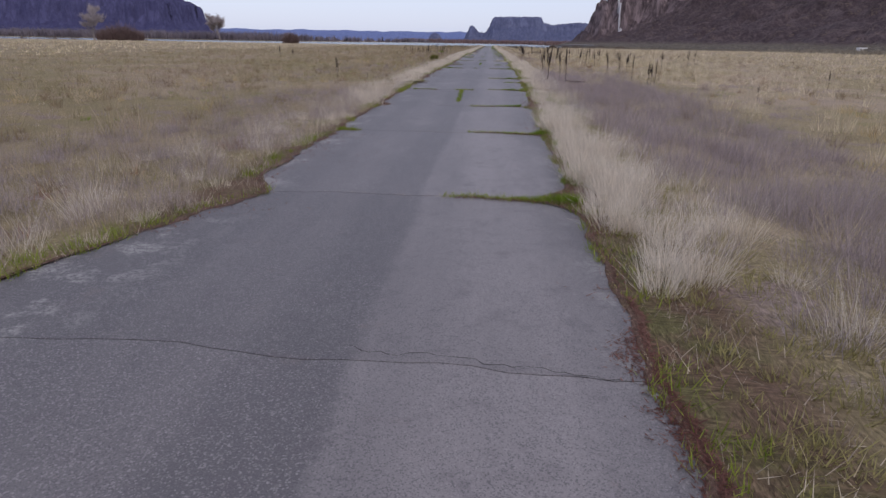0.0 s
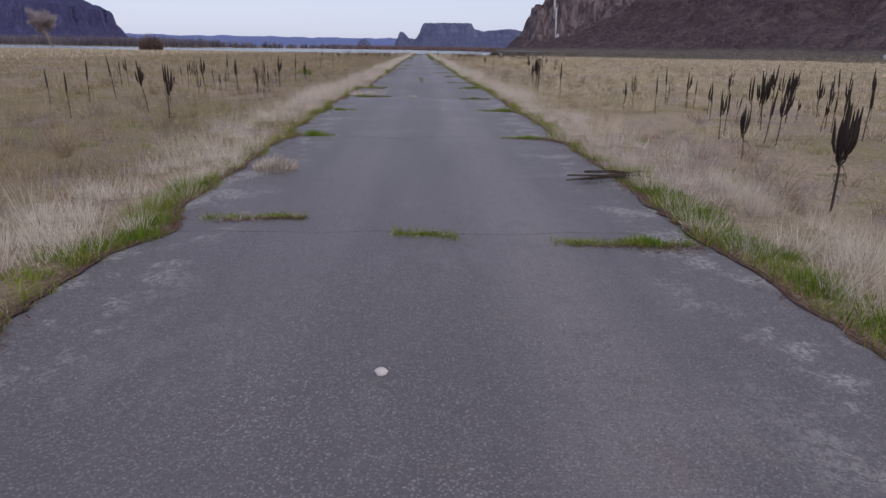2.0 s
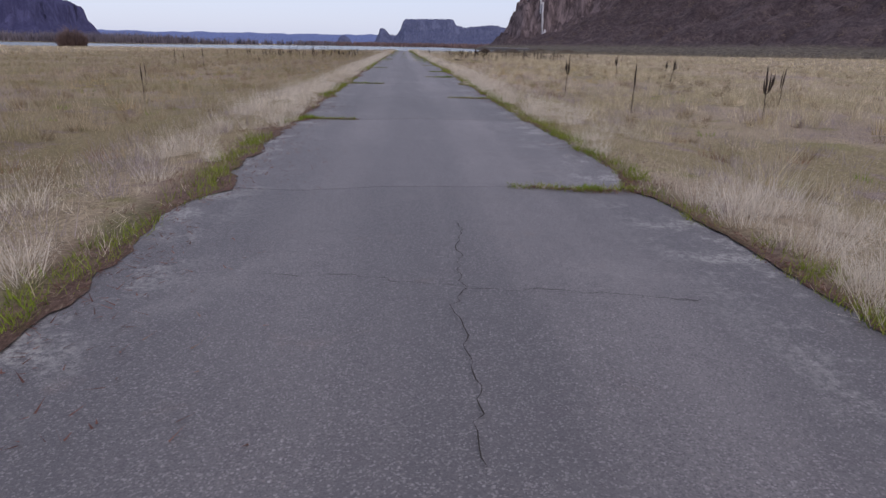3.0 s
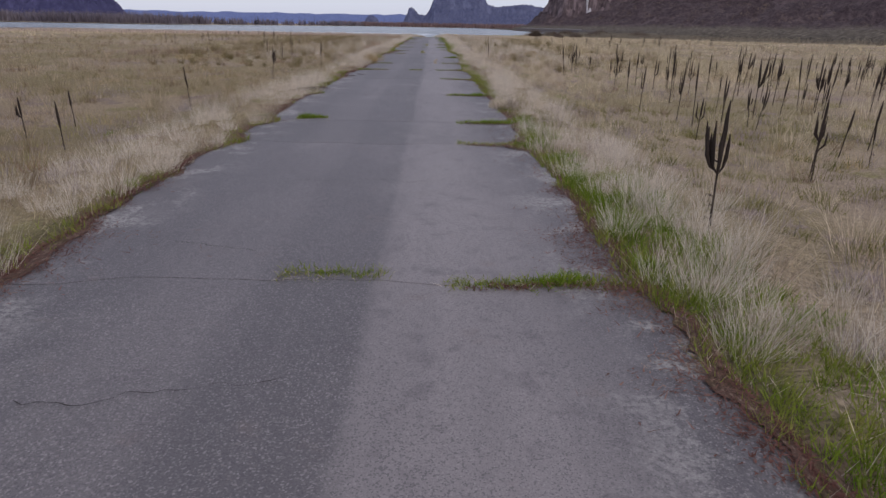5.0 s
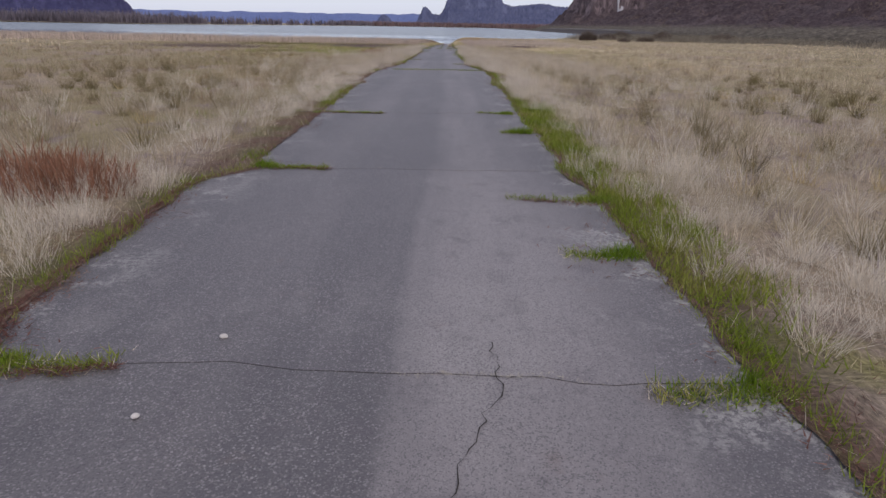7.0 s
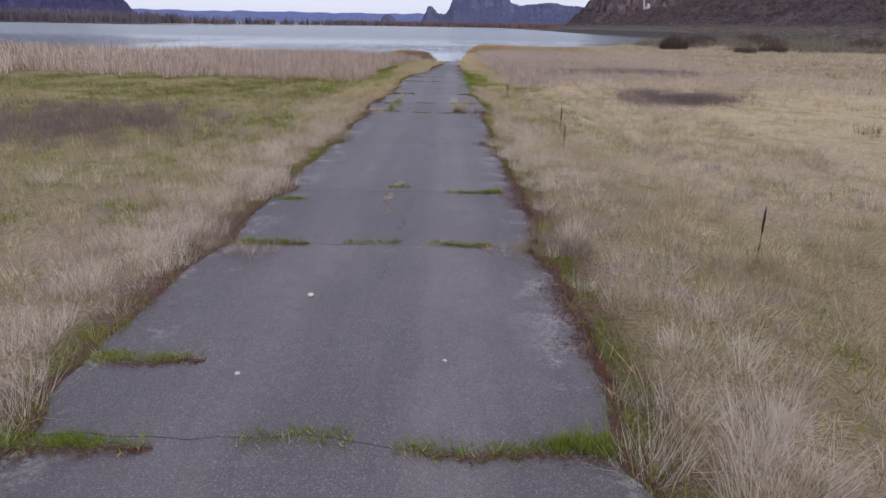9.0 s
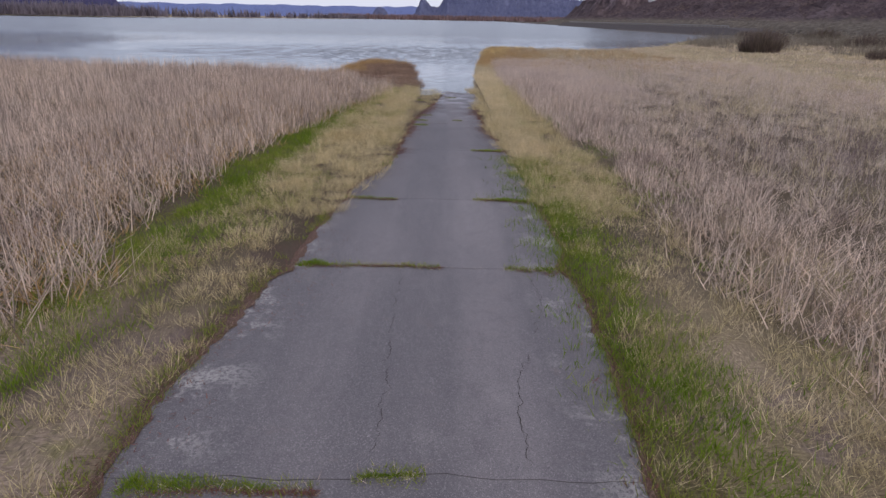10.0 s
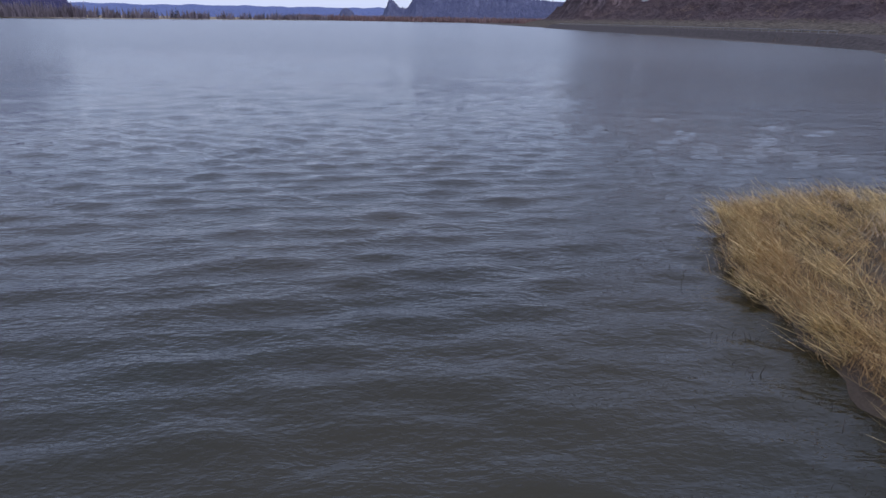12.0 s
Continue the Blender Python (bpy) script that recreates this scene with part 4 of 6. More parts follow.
def reed_keep(x, y):
    edge = np.where(x < 0, -5.0 - 0.5 * rough2(x, y, 1.0), 5.0 + 0.5 * rough2(x, y, 1.0))
    edge = np.where((x < 0) & (y > 405), np.interp(y, [405, 418, 428], [-4.9, -3.2, -2.4]), edge)
    edge = np.where((x > 0) & (y > 405), np.interp(y, [405, 425, 441, 453, 477], [4.7, 4.3, 4.7, 5.8, 7.6]), edge)
    inside = np.where(x < 0, x < edge, x > edge)
    start = np.where(x < 0, np.interp(-x, [4, 8, 24, 40], [387, 388, 391, 395]), 382) + 3 * rough2(x, y, 0.8)
    thick = np.where((x < 0) & (x > -11), smooth(432, 427, y + np.where(x > -6, 5.0, 0.0)), 1.0)
    return inside * (y > start) * (land(x, y) > 0.15) * thick


p, s = tufts(76000, -15, -2.4, 380, 434, 9, 0.16, reed_keep)
stuff(blades("cattail_bed", p, rng.uniform(0.35, 1.1, len(p)) * s ** 0.4, 0.012, rng.uniform(0.05, 0.97, len(p)) ** 1.1, M_REED), "dense bed of dead pinkish tan cattails", "reeds")
p, s = tufts(22000, -11, -2.4, 386, 432, 9, 0.16, reed_keep)
stuff(blades("broken_cattails", p, rng.uniform(0.25, 0.7, len(p)), 0.013, rng.uniform(0.55, 0.98, len(p)), M_RUST), "broken brown cattail leaves lying among the stems", "reeds")
p, s = tufts(14000, 4.4, 9, 384, 430, 9, 0.16, reed_keep)
stuff(blades("broken_cattails", p, rng.uniform(0.25, 0.7, len(p)), 0.011, rng.uniform(0.55, 0.98, len(p)), M_REED), "broken tan cattail leaves lying among the stems", "reeds")
p, s = tufts(52000, -34, -14.5, 380, 434, 9, 0.18, reed_keep)
stuff(blades("cattail_bed", p, rng.uniform(0.45, 1.15, len(p)) * s ** 0.4, 0.017, rng.uniform(0.05, 0.9, len(p)) ** 1.6, M_REED), "dense bed of dead pinkish tan cattails farther out", "reeds")
p, s = tufts(44000, 3.2, 10, 376, 426, 9, 0.16, lambda x, y: reed_keep(x, y) * smooth(8.4, 6.2, x + 0.8 * rough2(x, y, 1.2)))
stuff(blades("cattail_bed", p, rng.uniform(0.25, 0.8, len(p)) * s ** 0.4, 0.010, rng.uniform(0.05, 0.97, len(p)) ** 1.1, M_REED), "bed of dead mauve and tan cattails beside the bank", "reeds")
p, s = tufts(110000, 3.2, 30, 384, 449, 14, 0.18, lambda x, y: reed_keep(x, y) * np.maximum(smooth(404, 428, y + np.where(x > 11, 0, 8)), smooth(7.0, 9.0, x) * 0.6))
stuff(blades("pale_reed_bed", p, rng.uniform(0.25, 0.8, len(p)) * s ** 0.4, 0.007, rng.uniform(0.1, 0.97, len(p)) ** 1.3, M_REEDPALE), "bed of pale mauve dead reeds by the water", "reeds")
p, s = tufts(36000, -140, -30, 385, 446, 8, 0.4, lambda x, y: (land(x, y) > 0.2) * 1.0)
stuff(blades("far_cattail_bed", p, rng.uniform(0.8, 1.4, len(p)), 0.03, rng.uniform(0.05, 0.4, len(p)), M_REED), "distant strip of dead cattails along the shore", "reeds")
p, s = tufts(36000, 28, 80, 400, 560, 8, 0.4, lambda x, y: (land(x, y) > 0.2) * 1.0)
stuff(blades("far_marsh_grass", p, rng.uniform(0.15, 0.45, len(p)), 0.025, rng.uniform(0.1, 0.6, len(p)), M_FIELD), "distant tan marsh grass along the shore", "reeds")
p, s = tufts(125000, 3.2, 12, 414, 447, 20, 0.15, lambda x, y: reed_keep(x, y) * smooth(412, 422, y))
stuff(blades("mauve_reed_mat", p, rng.uniform(0.2, 0.6, len(p)) * s ** 0.4, 0.006, rng.uniform(0.2, 0.97, len(p)), M_REEDPALE), "matted pale mauve reeds behind the straw bank", "reeds")
p, s = tufts(300000, 2.8, 8.5, 440, 477, 26, 0.13, lambda x, y: (land(x, y) > -0.05) * (land(x, y) < 0.8) * 1.0)
stuff(blades("rusty_bulrush_fringe", p, rng.uniform(0.2, 0.55, len(p)) * s ** 0.5, 0.004, rng.uniform(0.3, 0.98, len(p)), M_RUST), "golden rust bulrushes hanging over the water's edge", "reeds")
p, s = tufts(110000, 2.8, 13, 443, 477, 26, 0.10, lambda x, y: (land(x, y) > -0.22) * smooth(2.6, 1.0, land(x, y) + 0.5 * rough2(x, y, 2.2)) * (0.2 + 0.8 * smooth(452, 464, y)))
p[:, 2] = np.maximum(p[:, 2], WATER_Z + 0.01) + rng.uniform(0.0, 0.2, len(p))
stuff(blades("lying_reed_straw", p, rng.uniform(0.3, 0.85, len(p)), 0.0075, rng.uniform(0.8, 0.985, len(p)), M_STRAWREED, 1, rng.normal(3.0, 0.9, len(p))), "long golden reed straws lying flat over the water's edge", "reeds")
p, s = tufts(170000, 2.6, 26, 437, 480, 24, 0.16, lambda x, y: (land(x, y) > -0.1) * np.where(x < 11 + 1.5 * rough2(x, y, 1.0), 1.0, 0.25))
stuff(blades("rusty_bulrush_bed", p, rng.uniform(0.25, 0.65, len(p)) * s ** 0.5, 0.005, rng.uniform(0.25, 0.97, len(p)), M_RUST), "golden rust bulrushes lining the water", "reeds")
p, s = tufts(190000, 1.9, 5.5, 402, 447, 34, 0.15, lambda x, y: (land(x, y) > -0.2) * smooth(1.6, 0.8, land(x, y) + 0.3 * rough2(x, y, 2.5)) * smooth(447, 441, y))
stuff(blades("straw_shore_grass", p, rng.uniform(0.15, 0.42, len(p)), 0.0045, rng.uniform(0.45, 0.97, len(p)), M_LOWFIELD), "flattened straw grass drooping over the water's edge")


def islet(x, y):
    """The flooded thicket left of the ramp: more where it is above 0."""
    wave = 0.25 * rough2(x, y, 3.0)
    lo = np.interp(y, [423, 426, 434, 441, 445, 447.5], [-9.2, -8.9, -8.1, -7.9, -7.4, -6.8])
    hi = np.interp(y, [423, 426, 432, 438, 443.5, 446, 447.5], [-1.3, -1.2, -1.75, -2.05, -2.5, -4.8, -6.4])
    return (x > lo + wave) * (x < hi + wave) * (y > 423) * (y < 447.5)


c = np.column_stack([rng.uniform(-9, -1, 7600), rng.uniform(423, 448, 7600)])
c = c[(islet(c[:, 0], c[:, 1]) > 0) & (rng.uniform(0, 1, len(c)) < np.interp(c[:, 1], [424, 429, 436], [0.75, 0.9, 1.0]))]
q = np.repeat(c, 18, 0) + rng.normal(0, 0.13, (len(c) * 18, 2))
p = np.column_stack([q, np.full(len(q), WATER_Z - 0.1)])
stuff(blades("flooded_thicket", p, rng.uniform(0.15, 0.5, len(p)), 0.006, rng.uniform(0.2, 0.97, len(p)), M_THICKET), "flooded thicket of brown dead weeds in the shallows", "reeds")
c = np.column_stack([rng.uniform(-9, -2, 4200), rng.uniform(428, 450, 4200)])
lake_edge = np.interp(c[:, 1], [423, 426, 434, 441, 445, 447.5], [-9.2, -8.9, -8.1, -7.9, -7.4, -6.8])
c = c[(islet(c[:, 0], c[:, 1]) > 0) & (c[:, 1] > 427) & ((c[:, 0] < lake_edge + 1.5 + 0.7 * rough2(c[:, 0], c[:, 1], 2.0)) | (c[:, 1] > 444 + 1.5 * rough2(c[:, 0], c[:, 1], 2.0)))]
q = np.repeat(c, 24, 0) + rng.normal(0, 0.14, (len(c) * 24, 2))
p = np.column_stack([q, np.full(len(q), WATER_Z - 0.1)])
stuff(blades("rusty_bulrush_clump", p, rng.uniform(0.3, 0.75, len(p)), 0.006, rng.uniform(0.15, 0.85, len(p)), M_RUST), "rust coloured bulrushes at the lake side of the thicket", "reeds")
p, s = tufts(105000, 6, 32, 386, 482, 20, 0.2, lambda x, y: (land(x, y) > 0) * smooth(6.5, 10, x))
stuff(blades("tan_marsh_grass", p, rng.uniform(0.2, 0.6, len(p)) * s ** 0.5, 0.009, rng.uniform(0.2, 0.9, len(p)), M_FIELD), "tan marsh grass behind the shore reeds", "reeds")
c = np.column_stack([rng.uniform(1.8, 6.4, 700), rng.uniform(446, 472, 700)])
q = np.repeat(c, 5, 0) + rng.normal(0, 0.08, (len(c) * 5, 2))
p = np.column_stack([q, np.full(len(q), WATER_Z - 0.08)])
p = p[(land(p[:, 0], p[:, 1]) > -1.5) & (land(p[:, 0], p[:, 1]) < 0.1)]
stuff(blades("broken_reed_stubble", p, rng.uniform(0.08, 0.3, len(p)), 0.006, rng.uniform(0.2, 0.9, len(p)), M_STALK), "dark broken reed stubble standing in the water", "reeds")

p, s = tufts(60000, -34, -5, 366, 390, 20, 0.25, lambda x, y: smooth(0.2, 0.7, rough2(x, y, 0.9) + 0.5 * smooth(366, 380, y)) * dry(x, y))
stuff(blades("green_marsh_grass", p, rng.uniform(0.12, 0.36, len(p)) * s, 0.008, rng.uniform(0.2, 0.8, len(p)), M_MARSH), "olive green marsh grass in front of the cattails")
# dark weed patches in the low fields
for x0, y0, rx, ry in ((-12, 366, 6.5, 7.0), (12.5, 378, 4.0, 3.5), (-30, 352, 9, 7), (18, 402, 9, 5)):
    c = rng.normal(0, 0.4, (450, 2)) * (rx, ry) + (x0, y0)
    q = np.repeat(c, 30, 0) + rng.normal(0, 0.2, (len(c) * 30, 2))
    p = np.column_stack([q, ground_z(q[:, 0], q[:, 1])])
    stuff(blades("dark_weed_patch", p, rng.uniform(0.2, 0.6, len(p)), 0.005, rng.uniform(0.1, 0.7, len(p)), M_DARKWEED), "patch of dark mauve brown weeds in the field", "weeds")


# ---------------------------------------------------------------- stalks, trees, shrubs
def tube(bm, pts, radii, sides=5):
    rings = []
    for k, (c, r) in enumerate(zip(pts, radii)):
        c = Vector(c)
        t = (Vector(pts[min(k + 1, len(pts) - 1)]) - Vector(pts[max(k - 1, 0)])).normalized()
        a = t.orthogonal().normalized()
        b = t.cross(a)
        rings.append([bm.verts.new(c + r * (math.cos(2 * math.pi * i / sides) * a + math.sin(2 * math.pi * i / sides) * b)) for i in range(sides)])
    for lo, hi in zip(rings, rings[1:]):
        for i in range(sides):
            bm.faces.new((lo[i], lo[(i + 1) % sides], hi[(i + 1) % sides], hi[i]))
    bm.faces.new(rings[-1])
    bm.faces.new(rings[0][::-1])


def mullein(seed, arms, tight=1.0):
    """A dead mullein: a stem, one tall seed spike and some arms, one metre high."""
    r = random.Random(seed)
    ob = empty("mullein_stalk")
    sway = (r.uniform(-0.05, 0.05), r.uniform(-0.05, 0.05))
    bm = bmesh.new()
    tube(bm, [(0, 0, -0.03), (sway[0] * 0.3, sway[1] * 0.3, 0.3), (sway[0], sway[1], 0.62)], [0.010, 0.008, 0.006])
    for k in range(5):
        a, z = r.uniform(0, 6.28), r.uniform(0.05, 0.4)
        tube(bm, [(0, 0, z), (0.05 * math.cos(a), 0.05 * math.sin(a), z + 0.03), (0.08 * math.cos(a), 0.08 * math.sin(a), z - 0.03)], [0.004, 0.004, 0.002], 3)
    part("stem", bm, M_STALK, ob)
    for k in range(arms + 1):
        bm = bmesh.new()
        a = r.uniform(0, 6.28)
        if k == 0:
            pts = [Vector((sway[0], sway[1], 0.5 + 0.5 * f)) + Vector((0.02 * f * math.cos(a), 0.02 * f * math.sin(a), 0)) for f in (0, 0.15, 0.35, 0.55, 0.8, 1.0)]
            rad = [0.007, 0.017, 0.021, 0.018, 0.013, 0.004]
        else:
            z0, out, top = r.uniform(0.42, 0.6) - 0.1 * (tight < 1), r.uniform(0.05, 0.11) * tight, r.uniform(0.74, 0.95)
            pts = [Vector((sway[0] * 0.8 + out * math.cos(a) * f, sway[1] * 0.8 + out * math.sin(a) * f, z0 + (top - z0) * g)) for f, g in ((0, 0), (0.7, 0.15), (0.95, 0.4), (1.05, 0.7), (1.1, 1.0))]
            rad = [0.005, 0.009, 0.016, 0.013, 0.003]
        pts = [q + Vector((r.uniform(-1, 1), r.uniform(-1, 1), 0)) * 0.004 for q in pts]
        tube(bm, pts, rad, 6)
        part("seed_spike", bm, M_SPIKE, ob)
    return tagged(ob, "dead dark brown mullein stalk standing in the grass", "dead plant", "mullein stalks in the fields")


KINDS = [mullein(11 + k, n) for k, n in enumerate((0, 0, 1, 2, 4, 6))] + [mullein(31, 9, 0.8), mullein(32, 11, 1.0)]
used = set()


def stand_mullein(x, y, h, kind):
    m = pose(x, y, float(ground_z(np.array(x), np.array(y))), random.gauss(0, 2.2), random.gauss(0, 2.2), random.uniform(0, 360)) @ Matrix.Diagonal((h, h, h, 1))
    if kind not in used:
        used.add(kind)
        KINDS[kind].matrix_basis = m
        return
    base = KINDS[kind]
    made = copy_thing(base, pose(0, 0, 0))
    made.matrix_basis = m


STALKS = [
    [(4.7, 32.3, 1.8), (3.5, 29.2, 1.7), (10.1, 50.7, 1.5), (11.1, 51.1, 1.4), (9.3, 33.7, 1.1), (29.2, 74.1, 0.9), (18.7, 34.6, 1.0), (11.4, 25.4, 0.6), (4.2, 39.4, 1.6), (4.5, 39.6, 1.3), (11.8, 54.9, 1.5), (9.1, 37.4, 1.5), (11.4, 42.7, 0.9), (9.4, 33.4, 1.3)],
    [(9.5, 34.4, 0.8), (8.9, 34.8, 0.6), (10.4, 68.6, 1.2), (-7.6, 34.9, 1.2), (-5.6, 33.3, 0.5), (-9.9, 43.9, 0.9), (-8.7, 39.7, 0.6), (6.0, 47.0, 1.5), (6.3, 47.2, 1.4), (10.7, 60.6, 1.5), (11.2, 70.1, 1.4), (14.1, 73.6, 1.3), (10.2, 51.2, 1.3), (16.4, 58.9, 1.5), (23.7, 73.1, 1.6), (19.6, 62.0, 1.7), (7.5, 64.8, 1.1), (15.2, 73.9, 1.3), (-5.9, 68.4, 1.3), (-5.9, 62.2, 0.8)],
    [(9.3, 81.6, 1.7), (6.6, 78.6, 1.7), (5.6, 105.4, 1.4), (-11.5, 95.2, 1.2), (-9.4, 92.4, 1.2), (-4.9, 72.2, 0.8), (-6.0, 90.4, 1.4), (-7.8, 125.2, 1.3), (15.6, 76.6, 1.0), (-13.8, 86.0, 0.8), (10.8, 94.2, 1.6), (14.9, 99.9, 1.4), (12.4, 94.4, 1.2), (16.0, 98.8, 1.5), (15.7, 96.6, 1.5), (-8.1, 94.2, 1.5)],
    [(9.3, 130.0, 1.4), (8.5, 119.4, 1.5), (20.2, 115.5, 1.0), (10.0, 97.9, 1.0), (6.2, 109.3, 1.6), (6.4, 109.5, 1.5), (6.0, 109.1, 1.3), (6.5, 111.4, 1.1), (6.1, 102.7, 1.5), (7.9, 105.8, 0.8), (8.9, 106.6, 0.6), (6.8, 107.3, 0.4), (-13.0, 118.3, 0.8), (-10.0, 113.8, 0.9), (-8.3, 110.0, 0.6), (-10.8, 120.5, 0.7), (-10.7, 117.3, 0.5)],
    [(-4.7, 196.8, 1.4), (-8.2, 185.9, 0.9), (-7.4, 185.2, 0.7), (-6.5, 192.2, 1.1), (6.4, 189.1, 1.3), (10.5, 196.5, 1.2), (9.5, 185.4, 0.8), (11.9, 190.9, 1.1), (8.5, 206.3, 1.4), (13.7, 196.9, 1.2), (-7.2, 189.1, 1.0), (-7.7, 187.9, 0.9), (7.5, 221.0, 1.3), (6.9, 211.1, 1.2), (8.8, 212.3, 1.1), (8.6, 208.5, 0.9), (9.2, 206.4, 1.0), (10.8, 207.6, 1.2), (7.8, 201.1, 0.8), (-4.4, 205.0, 0.9), (-5.2, 215.4, 1.2), (-3.9, 218.5, 1.1), (3.0, 227.9, 0.8)],
    [(-9.6, 232.2, 1.1), (-8.1, 229.7, 0.8), (-6.9, 224.5, 0.8), (-7.3, 224.4, 0.8), (-9.2, 234.6, 0.8), (-8.6, 234.7, 1.2), (-12.5, 229.8, 0.7), (-6.7, 232.7, 0.6), (3.6, 223.1, 1.0), (5.3, 230.7, 0.8), (8.1, 227.0, 0.6), (9.3, 226.6, 0.6), (7.9, 223.1, 0.8), (7.2, 220.6, 1.2), (6.6, 219.4, 1.3), (10.7, 229.9, 1.0), (-5.9, 247.2, 1.0), (-7.0, 249.3, 0.6), (-6.9, 244.4, 0.5), (-8.9, 244.8, 0.6), (5.2, 353.5, 0.8), (4.0, 362.0, 0.8), (3.7, 376.0, 0.8), (4.6, 366.0, 1.0)],
]
for group in STALKS:
    for x, y, h in group:
        stand_mullein(x, y, h, random.choice((0, 1, 2) if y < 62 else (0, 1, 2, 3, 4, 5) if h > 1.15 else (0, 0, 1, 2)))
for x, y, h, kind in ((5.0, 82.4, 1.35, 7), (5.15, 82.6, 1.25, 6), (6.1, 86.7, 1.0, 6), (6.3, 109.4, 1.55, 6), (10.6, 93.0, 1.5, 6), (9.0, 91.4, 1.5, 7), (7.6, 88.2, 1.3, 5), (11.6, 51.0, 1.4, 5), (9.2, 34.0, 1.2, 5), (4.1, 39.5, 1.5, 3), (6.1, 47.1, 1.4, 3), (3.35, 196.9, 1.2, 5), (8.6, 190.5, 1.5, 6), (-7.3, 187.0, 1.3, 5)):
    stand_mullein(x, y, h, kind)
# dense stands, their nearer stalks one by one
def mullein_stand(n, x0, x1, y0, y1):
    bm = bmesh.new()
    for _ in range(n):
        x, y, h = random.uniform(x0, x1), random.uniform(y0, y1), random.uniform(0.7, 1.45)
        z = float(ground_z(np.array(x), np.array(y)))
        lx, ly = random.gauss(0, 0.04) * h, random.gauss(0, 0.04) * h
        tube(bm, [(x, y, z - 0.03), (x + lx * 0.5, y + ly * 0.5, z + h * 0.5), (x + lx * 0.7, y + ly * 0.7, z + h * 0.62), (x + lx * 0.9, y + ly * 0.9, z + h * 0.85), (x + lx, y + ly, z + h)], [0.010, 0.008, 0.021, 0.017, 0.004], 4)
        for _ in range(random.choice((0, 0, 1, 2, 3))):
            a, top = random.uniform(0, 6.28), h * random.uniform(0.7, 0.95)
            ox, oy = 0.09 * math.cos(a), 0.09 * math.sin(a)
            tube(bm, [(x + lx * 0.5, y + ly * 0.5, z + h * 0.45), (x + lx + ox, y + ly + oy, z + h * 0.55), (x + lx + ox * 1.1, y + ly + oy * 1.1, z + top)], [0.006, 0.017, 0.004], 4)
    stuff(part("mullein_stand", bm, M_SPIKE), "dense stand of dead dark brown mullein stalks", "dead plants")


for row in ((110, 6.0, 24, 188, 212), (80, -20, -5.0, 183, 205), (60, 7, 24, 205, 226), (14, -13, -5.5, 97, 113), (16, 6.5, 17, 88, 101), (14, -26, -12, 250, 270), (16, 13, 30, 250, 274)):
    mullein_stand(*row)
for n, x0, x1, y0, y1 in ((34, 6.0, 20, 187, 206), (17, 7, 16, 205, 217), (30, -17, -5.5, 183, 200), (8, 9, 26, 70, 92), (24, 6.5, 16, 87, 100), (24, -13, -5.5, 97, 113), (8, -23, -14, 254, 268), (9, 13, 27, 252, 270), (6, -22, -9, 60, 82), (6, 6, 18, 128, 160), (6, -18, -7, 130, 165)):
    for k in range(n):
        stand_mullein(random.uniform(x0, x1), random.uniform(y0, y1), random.uniform(0.7, 1.5), random.choice((0, 1, 2, 3, 4)))


def bare_tree(seed, height, label, twig_mat, spread_out=0.55, trunks=1):
    """A leafless tree: tapered trunk and limbs, and a crown of fine twigs."""
    r = random.Random(seed)
    ob = empty("bare_tree")
    wood, ends = bmesh.new(), []

    def grow(p, d, length, rad, depth):
        mid = p + d * length * 0.5 + Vector((r.uniform(-1, 1), r.uniform(-1, 1), r.uniform(-0.3, 0.5))) * length * 0.07
        end = p + d * length
        tube(wood, [p, mid, end], [rad, rad * 0.85, rad * 0.62], 5 if depth < 2 else 4)
        if depth >= 3:
            ends.append((p, end, length))
            return
        for _ in range(4 if depth else 5):
            q = p + d * length * r.uniform(0.45, 1.0)
            turn = Vector((r.uniform(-1, 1), r.uniform(-1, 1), r.uniform(-0.15, 0.55)))
            grow(q, (d * (1 - spread_out) + turn * spread_out * 1.25).normalized(), length * r.uniform(0.52, 0.74), rad * 0.5, depth + 1)

    for k in range(trunks):
        lean = Vector((r.uniform(-1, 1), r.uniform(-1, 1), 0)) * (0.12 if trunks == 1 else 0.55)
        grow(Vector((lean.x * height * 0.05, lean.y * height * 0.05, -0.1)), (Vector((0, 0, 1)) + lean).normalized(), height * 0.40, height * (0.022 if trunks == 1 else 0.012), 0)
    part("trunk", wood, M_BARK, ob)
    pts, hs = [], []
    for a, b, length in ends:
        for _ in range(44):
            f = r.uniform(0.1, 1.0)
            pts.append(a.lerp(b, f) + Vector((r.gauss(0, 1), r.gauss(0, 1), r.gauss(0, 1))) * length * 0.12)
            hs.append(length * r.uniform(0.5, 1.1))
    crown = blades("crown", np.array(pts), np.array(hs), height * 0.0028, rng.uniform(0.1, 0.95, len(pts)), twig_mat)
    crown.parent = ob
    return tagged(ob, label, "tree")


def stand(ob, x, y, turn=0.0, size=1.0):
    ob.matrix_basis = pose(x, y, float(ground_z(np.array(float(x)), np.array(float(y)))), 0, 0, turn) @ Matrix.Diagonal((size, size, size, 1))
    return ob


tree = stand(bare_tree(3, 19.0, "bare grey cottonwood tree standing in the flat field", M_TWIG, 0.5, 2), -133, 313)
stand(bare_tree(9, 33.0, "wide bare grey tree beside dark brush", M_TWIG, 0.6), -290, 455)


